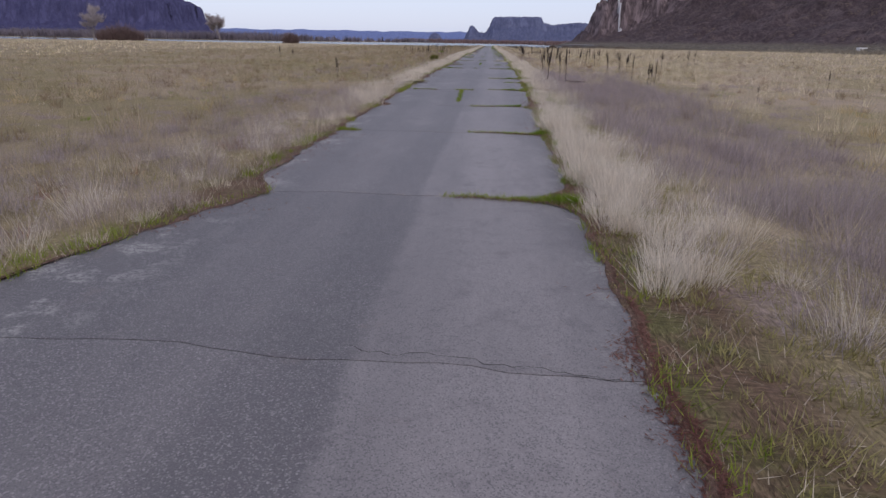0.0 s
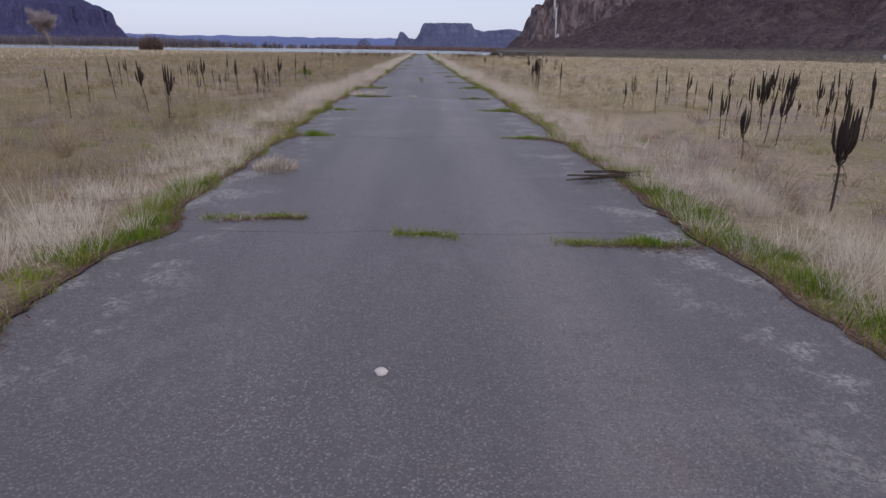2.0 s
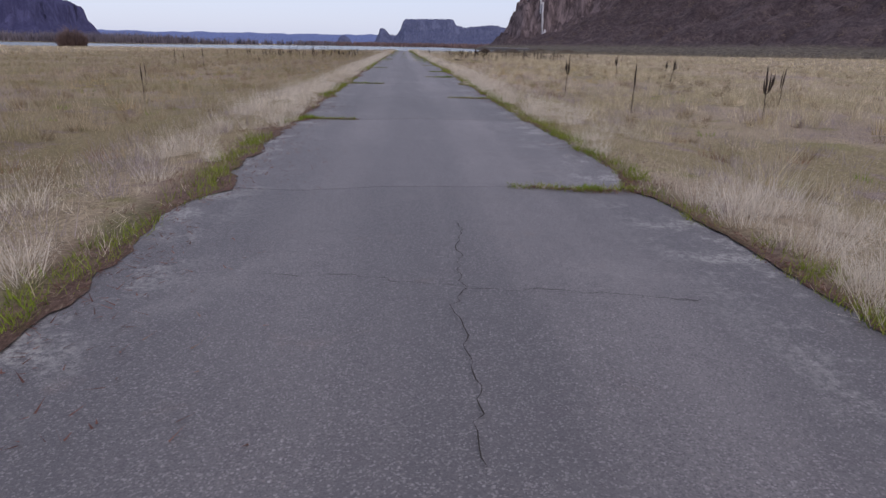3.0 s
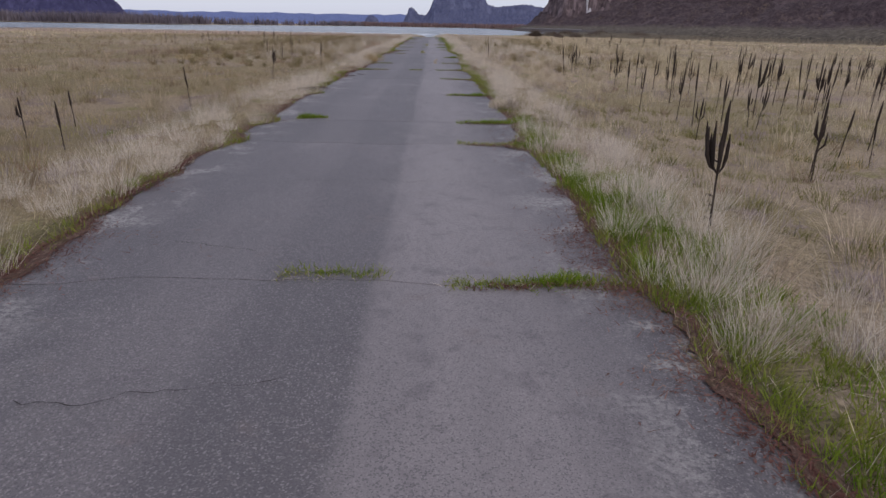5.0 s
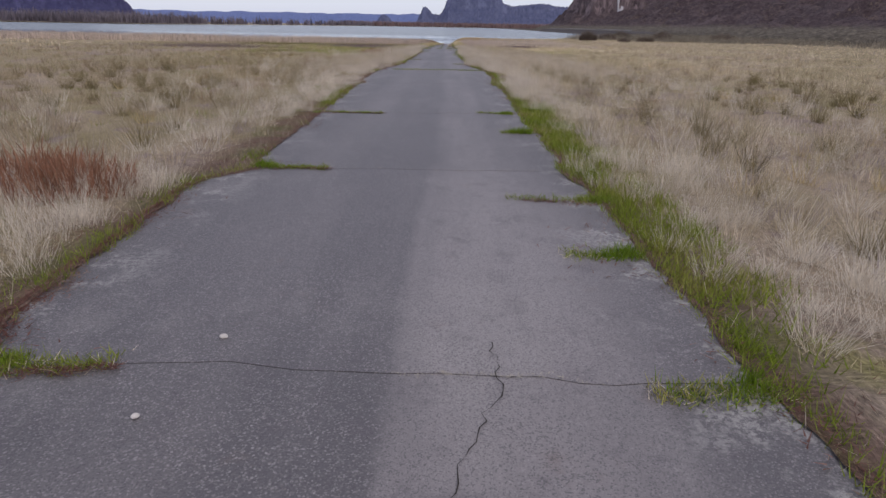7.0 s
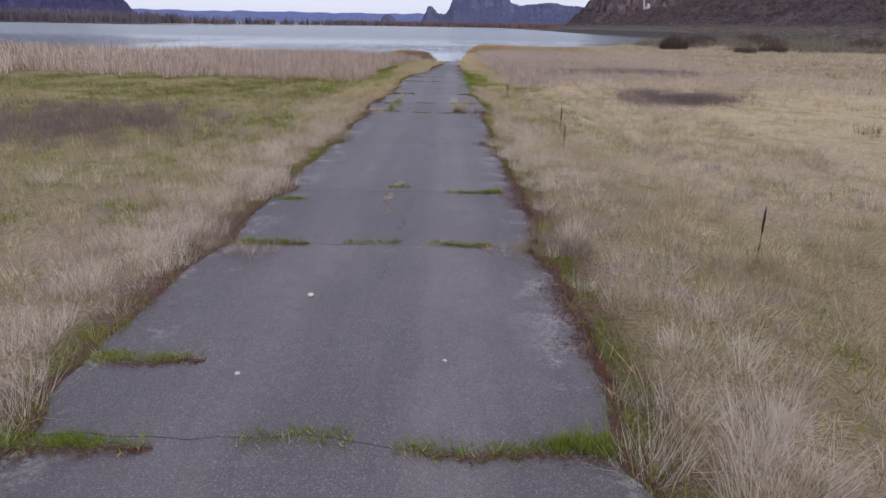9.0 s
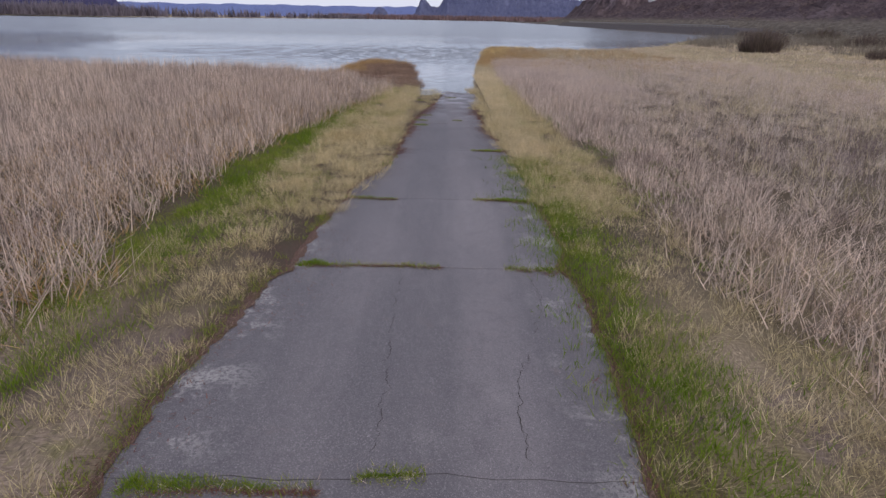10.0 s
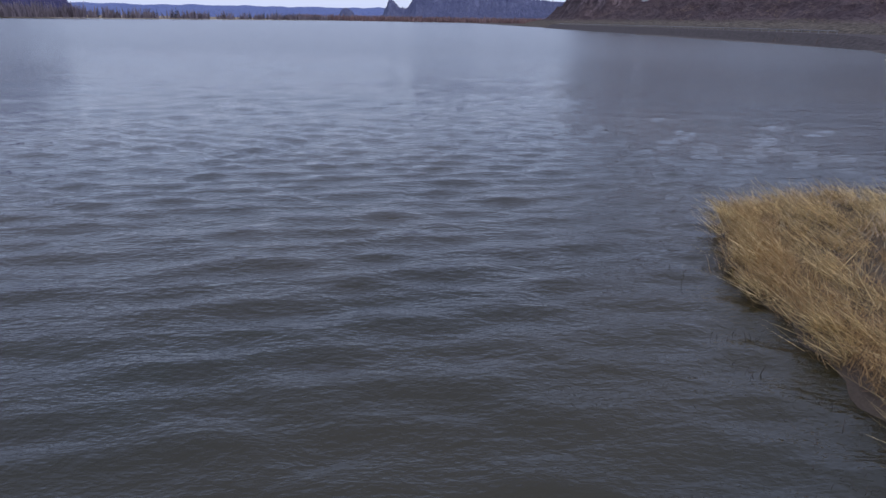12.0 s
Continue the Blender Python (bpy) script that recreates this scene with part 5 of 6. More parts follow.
def shrub(seed, wide, high, n, mat, name, label, stem=0.010):
    """A bush of many fine stems that fan out from its foot."""
    r = np.random.default_rng(seed)
    a, f = r.uniform(0, 6.283, n), np.sqrt(r.uniform(0, 1, n))
    root = np.column_stack([np.cos(a) * f * wide * 0.5, np.sin(a) * f * wide * 0.5, r.uniform(0, 1, n) ** 1.5 * high * 0.55 * (1 - 0.6 * f)])
    me = blades(name, root, high * r.uniform(0.25, 0.6, n) * (1.15 - 0.5 * f), high * stem + 0.0015, r.uniform(0.1, 0.9, n), mat, 2, a + r.normal(0, 0.7, n))
    ob = empty(name)
    me.name = "foliage"
    me.parent = ob
    return tagged(ob, label, "shrub")


stand(shrub(1, 30, 15, 4200, M_WILLOW, "willow_thicket", "large reddish brown bare willow thicket in the field"), -268, 452)
stand(shrub(2, 7.5, 7.0, 2200, M_WILLOW, "willow_bush", "reddish brown bare willow bush in the field"), -97, 310)
stand(shrub(3, 5.5, 4.2, 1500, M_BRUSH, "shore_bush", "dark brown bare bush on the lake shore"), 47, 479)
for k, (x, y, w, h) in enumerate(((58, 498, 6, 3.4), (69, 520, 7, 4.0), (80, 505, 8, 3.6), (63, 470, 5, 2.6), (92, 540, 8, 4.5), (76, 545, 6, 3.4), (100, 500, 9, 4.2), (54, 462, 4, 2.0))):
    stand(shrub(60 + k, w, h, 1100, M_BRUSH, "shore_bush", "dark brown bare bush on the lake shore"), x, y)
stand(shrub(4, 0.9, 0.85, 1500, M_MARSH, "green_bush", "low yellowish green bush by the road"), -5.2, 69.5)
stand(shrub(5, 1.1, 0.6, 1100, M_GREEN, "green_bush", "low green clump in the dead grass"), -8.5, 122)
for k, (x, y, w, h) in enumerate(((-5.4, 330, 3.6, 0.9), (-7.0, 335, 2.6, 0.8), (-3.5, 275.0, 1.3, 0.7), (-4.4, 275.7, 1.4, 0.65), (-4.0, 246.5, 0.9, 0.65), (-4.1, 241.3, 0.8, 0.55), (-4.4, 262, 0.9, 0.4))):
    stand(shrub(20 + k, w, h, 700, M_REDBRUSH, "dead_brush", "clump of red-brown dead brush in pale grass"), x, y)
for k, (x, y, w, h) in enumerate(((2.6, 353.4, 0.7, 0.5), (2.9, 369.6, 1.2, 0.4), (2.5, 360.6, 0.8, 0.4), (-2.4, 224.5, 0.7, 0.7), (2.7, 235.6, 0.5, 0.35), (-2.0, 83.8, 0.6, 0.3), (2.4, 205.6, 0.7, 0.4), (-2.3, 363, 0.9, 0.5), (4.4, 261.0, 0.9, 0.5), (5.4, 241.5, 0.7, 0.5), (4.9, 247, 0.7, 0.5), (1.75, 252.0, 0.22, 0.2), (2.45, 252.0, 0.3, 0.24), (-2.6, 231.0, 0.6, 0.4), (-2.75, 234.2, 0.6, 0.45), (-2.5, 236.5, 0.6, 0.45))):
    stand(shrub(40 + k, w, h, 1000, M_DRY, "grass_clump", "dry straw coloured grass clump at the pavement edge", 0.0035), x, y)

# fresh green strips along the pavement's edge
for side, y0, y1, wide, n in ((1, 193.2, 199.0, 0.85, 190), (1, 199.0, 204.0, 0.4, 60), (1, 78.4, 84.0, 0.4, 110), (-1, 79.6, 83.0, 0.3, 60)):
    y = rng.uniform(y0, y1, n)
    x = edge_x(y, side) + side * (0.12 + wide * rng.uniform(0, 1, n) ** 1.3)
    tussocks("edge_green_grass", np.column_stack([x, y]), 60, 0.14, 0.15, 0.004, M_GREEN, "strip of new green grass along the pavement's edge", 0.6)

# wisps rooted in the joints
for x, y, r, n, h, mat in ((-1.95, 98.5, 0.36, 26, 0.24, M_BLOND), (-0.19, 97.2, 0.04, 3, 0.15, M_BLOND), (1.3, 370.25, 0.08, 12, 0.8, M_DRY), (1.15, 370.2, 0.07, 4, 0.35, M_MARSH), (1.45, 370.3, 0.16, 6, 0.5, M_DRY), (-1.7, 369.9, 0.3, 8, 0.3, M_DRY), (2.25, 370.0, 0.3, 10, 0.35, M_BROWN), (2.05, 353.4, 0.25, 9, 0.35, M_DRY), (-2.1, 353.2, 0.25, 8, 0.3, M_DRY), (1.9, 373.5, 0.2, 7, 0.3, M_DRY), (-1.75, 251.6, 0.3, 6, 0.14, M_DRY), (2.0, 63.0, 0.2, 6, 0.3, M_BLOND), (2.2, 60.5, 0.2, 6, 0.35, M_BLOND), (-2.15, 224.0, 0.2, 8, 0.55, M_GOLD), (-2.1, 244.6, 0.15, 6, 0.5, M_GOLD)):
    tussocks("joint_wisps", rng.normal(0, r, (n, 2)) + (x, y), 120, 0.1, h, 0.0014, mat, "wispy dead grass rooted in a pavement joint", 0.5)

# brush along the foot of the hill and the far shore
p, s = tufts(60000, 70, 190, 300, 620, 24, 0.9, lambda x, y: (land(x, y) > 4) * smooth(-26, 4, x - np.interp(y, [300, 450, 560, 700], [172, 160, 98, 92])) * smooth(30, 8, x - np.interp(y, [300, 450, 560, 700], [172, 160, 98, 92])))
q, s2 = tufts(90000, 46, 165, 472, 570, 30, 0.9, lambda x, y: (land(x, y) > 6) * smooth(-0.5, 0.4, rough2(x, y, 0.5)))
stuff(blades("shore_sagebrush", q, rng.uniform(0.7, 2.3, len(q)) * s2, 0.045, rng.uniform(0.1, 0.8, len(q)), M_SAGE), "grey tan sagebrush strip behind the lake shore", "brush")
p2, s2 = tufts(9000, 40, 78, 488, 548, 24, 0.5, lambda x, y: (land(x, y) > 0.8) * smooth(9, 4, land(x, y)) * smooth(-0.5, 0.3, rough2(x, y, 0.6)))
stuff(blades("shore_green_grass", p2, rng.uniform(0.2, 0.6, len(p2)) * s2, 0.04, rng.uniform(0.2, 0.8, len(p2)), M_MARSH), "yellow green grass on the low lake shore")
q3, s3 = tufts(34000, 60, 185, 230, 560, 22, 1.0, lambda x, y: (land(x, y) > 2) * smooth(-34, -22, x - np.interp(y, [230, 300, 450, 560], [158, 150, 138, 104])) * smooth(4, -6, x - np.interp(y, [230, 300, 450, 560], [158, 150, 138, 104])))
stuff(blades("bench_sagebrush", q3, rng.uniform(0.8, 2.4, len(q3)) * s3, 0.08, rng.uniform(0.1, 0.8, len(q3)), M_SAGE), "grey tan sagebrush on the bench below the hill", "brush")
stuff(blades("hill_foot_brush", p, rng.uniform(0.7, 2.2, len(p)) * s, 0.05, rng.uniform(0.1, 0.8, len(p)), M_BRUSH), "grey brown sagebrush along the hill's foot", "brush")
p, s = tufts(64000, -1300, -195, 975, 1090, 16, 3.2, lambda x, y: smooth(-1.0, 0.2, rough2(x, y, 0.12)) * (land(x, y) > 1))
p[:, 2] = np.maximum(p[:, 2], -1.5)
stuff(blades("far_shore_wood", p, rng.uniform(4, 13, len(p)) * s, 0.9, rng.uniform(0.05, 0.4, len(p)), M_FARWOOD), "distant grey brown leafless wood along the shore", "wood")
p, s = tufts(16000, -900, -120, 470, 640, 12, 1.6, lambda x, y: (land(x, y) > 2) * smooth(0.1, 0.7, rough2(x, y, 0.2)))
stuff(blades("far_field_brush", p, rng.uniform(1.5, 5, len(p)) * s, 0.2, rng.uniform(0.05, 0.5, len(p)), M_BRUSH), "low leafless brush far across the field", "brush")
p, s = tufts(26000, -420, -120, 1000, 1960, 14, 3.5, lambda x, y: (land(x, y) > 1) * (land(x, y) < 90) * 1.0)
p[:, 2] = np.maximum(p[:, 2], -1.6)
stuff(blades("far_shore_wood", p, rng.uniform(4, 10, len(p)) * s, 1.3, rng.uniform(0.05, 0.5, len(p)), M_FARWOOD), "distant grey brown leafless wood round the bay", "wood")
p, s = tufts(20000, -260, 520, 1740, 1980, 10, 5.0)
p[:, 2] = -2.0
stuff(blades("far_shore_brush", p, rng.uniform(4, 11, len(p)) * s, 1.5, rng.uniform(0.1, 0.6, len(p)), M_FARRED), "reddish brush on the far shore below the mesa", "brush")


def conifer(seed):
    r = random.Random(seed)
    ob = empty("conifer")
    bm = bmesh.new()
    tube(bm, [(0, 0, -0.2), (0, 0, 3), (0, 0, 9.4)], [0.22, 0.16, 0.03], 5)
    part("trunk", bm, M_BARK, ob)
    bm = bmesh.new()
    for k in range(70):
        z = 1.2 + 8.4 * k / 70
        a, out = r.uniform(0, 6.28), (1.9 * (1 - k / 74) + 0.12) * r.uniform(0.6, 1.15)
        e = Vector((math.cos(a) * out, math.sin(a) * out, z - 0.25 * out))
        side = Vector((-math.sin(a), math.cos(a), 0)) * out * 0.32
        b = Vector((0, 0, z + 0.25))
        bm.faces.new([bm.verts.new(v) for v in (b, e - side * 0.6, e + Vector((0, 0, -0.2)), e + side * 0.6)])
    part("crown", bm, M_CONIFER, ob)
    return tagged(ob, "small dark conifer on the far shore", "tree", "conifers on the far shore")


firs = [conifer(5), conifer(6)]
for k in range(44):
    x = random.gauss((-230, -300, -205, -420)[k % 4], (22, 30, 10, 60)[k % 4])
    y = float(np.interp(x, [-900, -330, -160], [975, 1016, 1770])) + random.uniform(2, 30)
    m = pose(x, y, -1.6, 0, 0, random.uniform(0, 360)) @ Matrix.Diagonal((*[random.uniform(0.7, 1.5)] * 3, 1))
    if k < 2:
        firs[k].matrix_basis = m
    else:
        copy_thing(firs[k % 2], pose(0, 0, 0)).matrix_basis = m


# ---------------------------------------------------------------- far small things
def box(bm, x0, x1, y0, y1, z0, z1):
    v = [bm.verts.new((x, y, z)) for z in (z0, z1) for x, y in ((x0, y0), (x1, y0), (x1, y1), (x0, y1))]
    for f in ((3, 2, 1, 0), (4, 5, 6, 7), (0, 1, 5, 4), (1, 2, 6, 5), (2, 3, 7, 6), (3, 0, 4, 7)):
        bm.faces.new([v[i] for i in f])


def trailer():
    ob = empty("camper_trailer")
    bm = bmesh.new()
    box(bm, -2.0, 2.0, -1.05, 1.05, 0.45, 2.5)
    bmesh.ops.bevel(bm, geom=bm.edges[:], offset=0.18, segments=2, affect="EDGES")
    part("body", bm, M_WHITE, ob)
    for x in (-1.2, 0.7):
        bm = bmesh.new()
        box(bm, x - 0.35, x + 0.35, -1.07, -1.04, 1.4, 1.95)
        part("window", bm, M_DARKGLASS, ob, "dark tinted window")
    for y in (-0.95, 0.95):
        bm = bmesh.new()
        tube(bm, [(0, y - 0.1, 0.33), (0, y + 0.1, 0.33)], [0.33, 0.33], 14)
        part("wheel", bm, M_TYRE, ob)
    bm = bmesh.new()
    tube(bm, [(-2.0, 0, 0.5), (-3.0, 0, 0.45)], [0.05, 0.05], 6)
    part("drawbar", bm, M_STEEL, ob)
    return tagged(ob, "small white camper trailer parked in the field", "trailer")


stand(trailer(), 160, 288, 10)

rail = empty("guardrail")
tagged(rail, "galvanised steel guardrail along the shore road", "guardrail")
bm = bmesh.new()
tube(bm, [(np.interp(y, [560, 620, 700, 900], [92, 98, 100, 100]), y, 0.92) for y in range(604, 905, 20)], [0.11] * 16, 6)
part("rail", bm, M_STEEL, rail)
bm = bmesh.new()
box(bm, -0.09, 0.09, -0.09, 0.09, -0.3, 1.0)
post0 = part("post", bm, M_STEEL, rail)
for k in range(75):
    y = 604 + 4 * k
    ob = post0 if k == 0 else post0.copy()
    if k:
        scene.collection.objects.link(ob)
    ob.location = (float(np.interp(y, [560, 620, 700, 900], [92, 98, 100, 100])) + 0.2, y, 0.1)

bm = bmesh.new()
ys = list(range(550, 921, 10))
rows = []
for y in ys:
    x = float(np.interp(y, [560, 620, 700, 900], [92, 98, 100, 100]))
    low = float(smooth(548, 600, y))
    rows.append([bm.verts.new((x + dx, y, -3.2 + (z + 3.2) * low)) for dx, z in ((-8, -3.2), (-3.4, -0.7), (-1.6, 0.25), (9, 0.3), (14, -1.8))])
for a, b in zip(rows, rows[1:]):
    for i in range(4):
        bm.faces.new((a[i], a[i + 1], b[i + 1], b[i]))
tagged(part("road_embankment", bm, plain("dark_riprap", (0.06, 0.052, 0.05), 0.95, 1.2, 0.6)), "dark stony embankment carrying the shore road", "embankment", kind="structure")


# ---------------------------------------------------------------- sticks and stones
def stick(pts, r, label, mat=None):
    bm = bmesh.new()
    p = []
    for (x0, y0), (x1, y1) in zip(pts, pts[1:]):
        for k in range(3):
            f = k / 3
            p.append((x0 + (x1 - x0) * f + random.uniform(-1, 1) * 0.02, y0 + (y1 - y0) * f, 0))
    p.append((*pts[-1], 0))
    p = [(x, y, float(max(road_z(y), ground_z(np.array(x), np.array(y)))) + r * 0.9) for x, y, _ in p]
    tube(bm, p, [r * (1.2 - 0.8 * k / len(p)) for k in range(len(p))], 6)
    return tagged(part("fallen_stick", bm, mat or M_WOOD), label, "stick")


def stick_pile(x, y, long, n, label):
    """Thin broken stalks lying crossed on one another."""
    ob = empty("stick_pile")
    z = float(max(road_z(y), ground_z(np.array(x), np.array(y))))
    for k in range(n):
        a = random.gauss(0, 0.35)
        m, half = (x + random.gauss(0, long * 0.18), y + random.gauss(0, 0.06)), long * random.uniform(0.2, 0.5)
        d = Vector((math.cos(a), math.sin(a), random.uniform(-0.06, 0.06)))
        c = Vector((*m, z + 0.02 + 0.012 * k))
        bend = Vector((0, 0, 0.03)) + Vector((random.uniform(-1, 1), random.uniform(-1, 1), 0)) * 0.03
        bm = bmesh.new()
        r = random.uniform(0.006, 0.013)
        tube(bm, [c - d * half, c + bend * 0.6, c + d * half * 0.6 + bend, c + d * half], [r, r, r * 0.8, r * 0.4], 5)
        part("stick", bm, M_WOOD, ob)
    return tagged(ob, label, "sticks")


stick([(2.42, 176.4), (2.35, 175.9), (2.3, 175.1)], 0.009, "pale weathered stick lying on the pavement edge", M_PALEWOOD)
stick([(-2.45, 213.8), (-2.2, 213.95), (-2.1, 214.15), (-1.95, 214.12)], 0.015, "dark broken branch on the pavement")
stick([(-1.95, 215.0), (-1.85, 214.85), (-1.7, 214.75)], 0.011, "small dark twig on the pavement")
stick_pile(-2.2, 27.3, 0.9, 7, "heap of dark sticks at the road's edge")
stick_pile(2.5, 83.2, 1.2, 9, "heap of dark fallen stalks on the road's edge")
stick_pile(5.5, 180.7, 1.1, 10, "heap of fallen dead stalks on the grass")
stick_pile(4.8, 29.9, 1.2, 7, "dark fallen stalks among the weeds")
stick_pile(-2.5, 208.6, 1.0, 7, "dark fallen sticks beside the pavement")


def stone(x, y, size):
    bm = bmesh.new()
    bmesh.ops.create_icosphere(bm, subdivisions=2, radius=size)
    for v in bm.verts:
        v.co *= 1 + 0.25 * noise.noise(v.co * 9 / size * 0.1 + Vector((x, y, 0)))
        v.co.z *= 0.55
    ob = part("stone", bm, M_STONE)
    ob.location = (x, y, float(road_z(y)) + size * 0.3)
    return tagged(ob, "small pale stone lying on the pavement", "stone", "stones on the road")


for x, y, size in ((-0.2, 78.2, 0.035), (1.85, 60.9, 0.035), (-0.55, 252.9, 0.03), (-0.75, 271.8, 0.025), (-0.6, 351.7, 0.035), (-0.85, 350.0, 0.025), (0.35, 237.2, 0.02), (1.45, 406.0, 0.02), (-0.9, 271.0, 0.02), (0.9, 350.3, 0.02), (-1.9, 175.0, 0.02), (0.5, 212.0, 0.02)):
    stone(x, y, size)

# ---------------------------------------------------------------- the road
road = empty("road")
tagged(road, "cracked old grey asphalt road with overgrown joints", "road", kind="structure")


def joint_bow(x, y):
    y = np.array(y * 1.0)
    return 0.10 * rough2(x * 0.9, y, 2.0) + 0.03 * rough2(x, y, 10.0) + 0.014 * rough2(x, y, 29.0)


def slab(y0, y1):
    """One pavement slab with a worn outline and depth."""
    nx, ny = 22, 11
    bm = bmesh.new()
    g = []
    for j in range(ny + 1):
        row = []
        for i in range(nx + 1):
            f, k = i / nx, j / ny
            y = y0 + (y1 - y0) * k
            x = float(edge_x(np.array(y), -1)) * (1 - f) + float(edge_x(np.array(y), 1)) * f
            if j in (0, ny):
                x *= 0.985
            gap = 0.005 if j == 0 else -0.005 if j == ny else 0
            yy = y + gap + (float(joint_bow(np.array(x), y)) if j in (0, ny) else 0)
            row.append(bm.verts.new((x, yy, float(road_z(yy)) + 0.006 * math.sin(x * 2.1 + y))))
        g.append(row)
    for a, b in zip(g, g[1:]):
        for i in range(nx):
            bm.faces.new((a[i], a[i + 1], b[i + 1], b[i]))
    rim = g[0] + [r[-1] for r in g[1:]] + g[-1][-2::-1] + [r[0] for r in g[-2:0:-1]]
    low = [bm.verts.new(v.co - Vector((0, 0, 0.12))) for v in rim]
    for i in range(len(rim)):
        k = (i + 1) % len(rim)
        bm.faces.new((rim[i], low[i], low[k], rim[k]))
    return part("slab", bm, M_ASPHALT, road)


for y0, y1 in zip(JOINTS, JOINTS[1:]):
    slab(y0, y1)


def ribbon(name, pts, half, mat, lift=0.004, wander=0.05, broken=0.0):
    """A thin strip that wanders along the pavement through the given points."""
    line = []
    for (x0, y0), (x1, y1) in zip(pts, pts[1:]):
        n = max(3, int(math.hypot(x1 - x0, y1 - y0) / 0.055))
        for k in range(n):
            line.append((x0 + (x1 - x0) * k / n, y0 + (y1 - y0) * k / n))
    line.append(pts[-1])
    bm = bmesh.new()
    prev, drift, shown = None, 0.0, True
    for k, (x, y) in enumerate(line):
        a, b = line[max(k - 1, 0)], line[min(k + 1, len(line) - 1)]
        d = Vector((b[0] - a[0], b[1] - a[1])).normalized()
        drift = 0.72 * drift + random.gauss(0, wander * 0.36)
        x, y = x - d.y * drift, y + d.x * drift
        w = half * random.uniform(0.15, 1.35) * (0.25 if k in (0, len(line) - 1) else 1)
        pair = [bm.verts.new((x - d.y * s * w, y + d.x * s * w, float(road_z(y + d.x * s * w)) + 0.007 + lift)) for s in (-1, 1)]
        if random.random() < 0.3:
            shown = random.random() >= broken
        if prev and shown:
            bm.faces.new((prev[0], pair[0], pair[1], prev[1]))
        prev = pair
    ob = part(name, bm, mat, road)
    return ob


def grit_line(pts, per_metre, mat):
    """Pale grit and crumbs caught along a joint or crack, in short runs."""
    spots = []
    for (x0, y0), (x1, y1) in zip(pts, pts[1:]):
        n = max(4, int(math.hypot(x1 - x0, y1 - y0) * per_metre))
        f = rng.uniform(0, 1, n)
        spots.append(np.column_stack([x0 + (x1 - x0) * f, y0 + (y1 - y0) * f]))
    q = np.concatenate(spots)
    q = q[rough2(q[:, 0], q[:, 1], 7.0) > -0.25]
    if not len(q):
        return
    q[:, 1] += joint_bow(q[:, 0], pts[0][1])
    q += rng.normal(0, 0.011, q.shape)
    p = np.column_stack([q, road_z(q[:, 1]) + 0.006])
    g = blades("joint_grit", p, rng.uniform(0.008, 0.03, len(p)), 0.006, np.full(len(p), 0.96), mat)
    g.parent = road


def rim_soil(side):
    """Reddish soil and litter washed over the pavement's rim, thin and ragged."""
    y = np.arange(-2.5, 401, 0.11)
    w = (0.12 if side < 0 else 0.07) * smooth(0.1, 0.9, rough2(y, y * 0 + 5 * side, 1.1)) + 0.05 * rough2(y, y * 0, 9.0) + 0.035 * rough2(y, y * 0 + 3, 31.0) + rng.uniform(-0.02, 0.02, len(y))
    e = edge_x(y, side)
    cols = [np.stack([e - side * np.maximum(w, 0.03), y, road_z(y) + 0.009], -1), np.stack([e - side * np.maximum(w * 0.5, 0.015), y, road_z(y) + 0.014 + 0.006 * rough2(y, y, 14.0)], -1), np.stack([e + side * 0.03, y, road_z(y) + 0.004], -1), np.stack([e + side * 0.13, y, road_z(y) - 0.09], -1)]
    v = np.stack(cols, 1).reshape(-1, 3)
    i = np.arange(len(y) - 1)[:, None] * 4
    q = np.concatenate([i + [k, k + 1, k + 5, k + 4] for k in range(3)])
    return link_mesh("rim_soil", array_mesh("rim_soil", v, quads=q), M_LITTER, road)


for side in (-1, 1):
    rim_soil(side)

CRACKS = [
    [(0.0, 3.3), (1.0, 3.15), (1.8, 3.0)], [(-0.9, 198.5), (0.3, 198.6), (1.4, 198.5)], [(0.4, 235.8), (2.0, 235.8)], [(-1.5, 21.6), (0.2, 21.3), (1.2, 20.9), (2.3, 20.8)], [(0.38, 42.2), (0.45, 40.2), (0.41, 39.3), (0.51, 39.1), (0.42, 38.8), (0.42, 38.2)],
    [(-1.9, 56.9), (-0.3, 57.4), (1.4, 57.6)], [(0.5, 98.0), (1.2, 98.15), (1.7, 98.1)], [(0.9, 106.0), (1.2, 104.3), (1.5, 102.9)],
    [(-1.82, 176.3), (-0.97, 176.5), (-0.06, 176.8), (0.35, 176.9)], [(1.3, 176.6), (1.9, 176.4)], [(0.35, 177.6), (0.4, 177.0)], [(-1.5, 196.4), (-0.8, 196.2), (-0.4, 196.0)],
    [(-1.9, 194.0), (-0.9, 194.1), (0.0, 194.3)], [(0.3, 217.1), (0.38, 216.1), (0.57, 215.5), (0.45, 214.8), (0.49, 213.8), (0.45, 213.1)], [(0.76, 215.4), (1.4, 215.15), (2.1, 215.1)],
    [(0.97, 233.4), (0.92, 232.7), (0.98, 231.9)], [(1.28, 234.6), (1.27, 234.0)], [(0.35, 237.5), (0.7, 239.2)], [(1.3, 235.2), (1.2, 234.4)], [(0.98, 254.0), (0.94, 252.8), (0.94, 252.0)],
    [(0.95, 272.1), (0.78, 271.0), (0.66, 270.4)], [(1.76, 392.6), (1.72, 391.2), (1.19, 389.7), (1.16, 388.3)], [(-0.3, 393.0), (-0.25, 390.6), (-0.19, 388.4)],
]
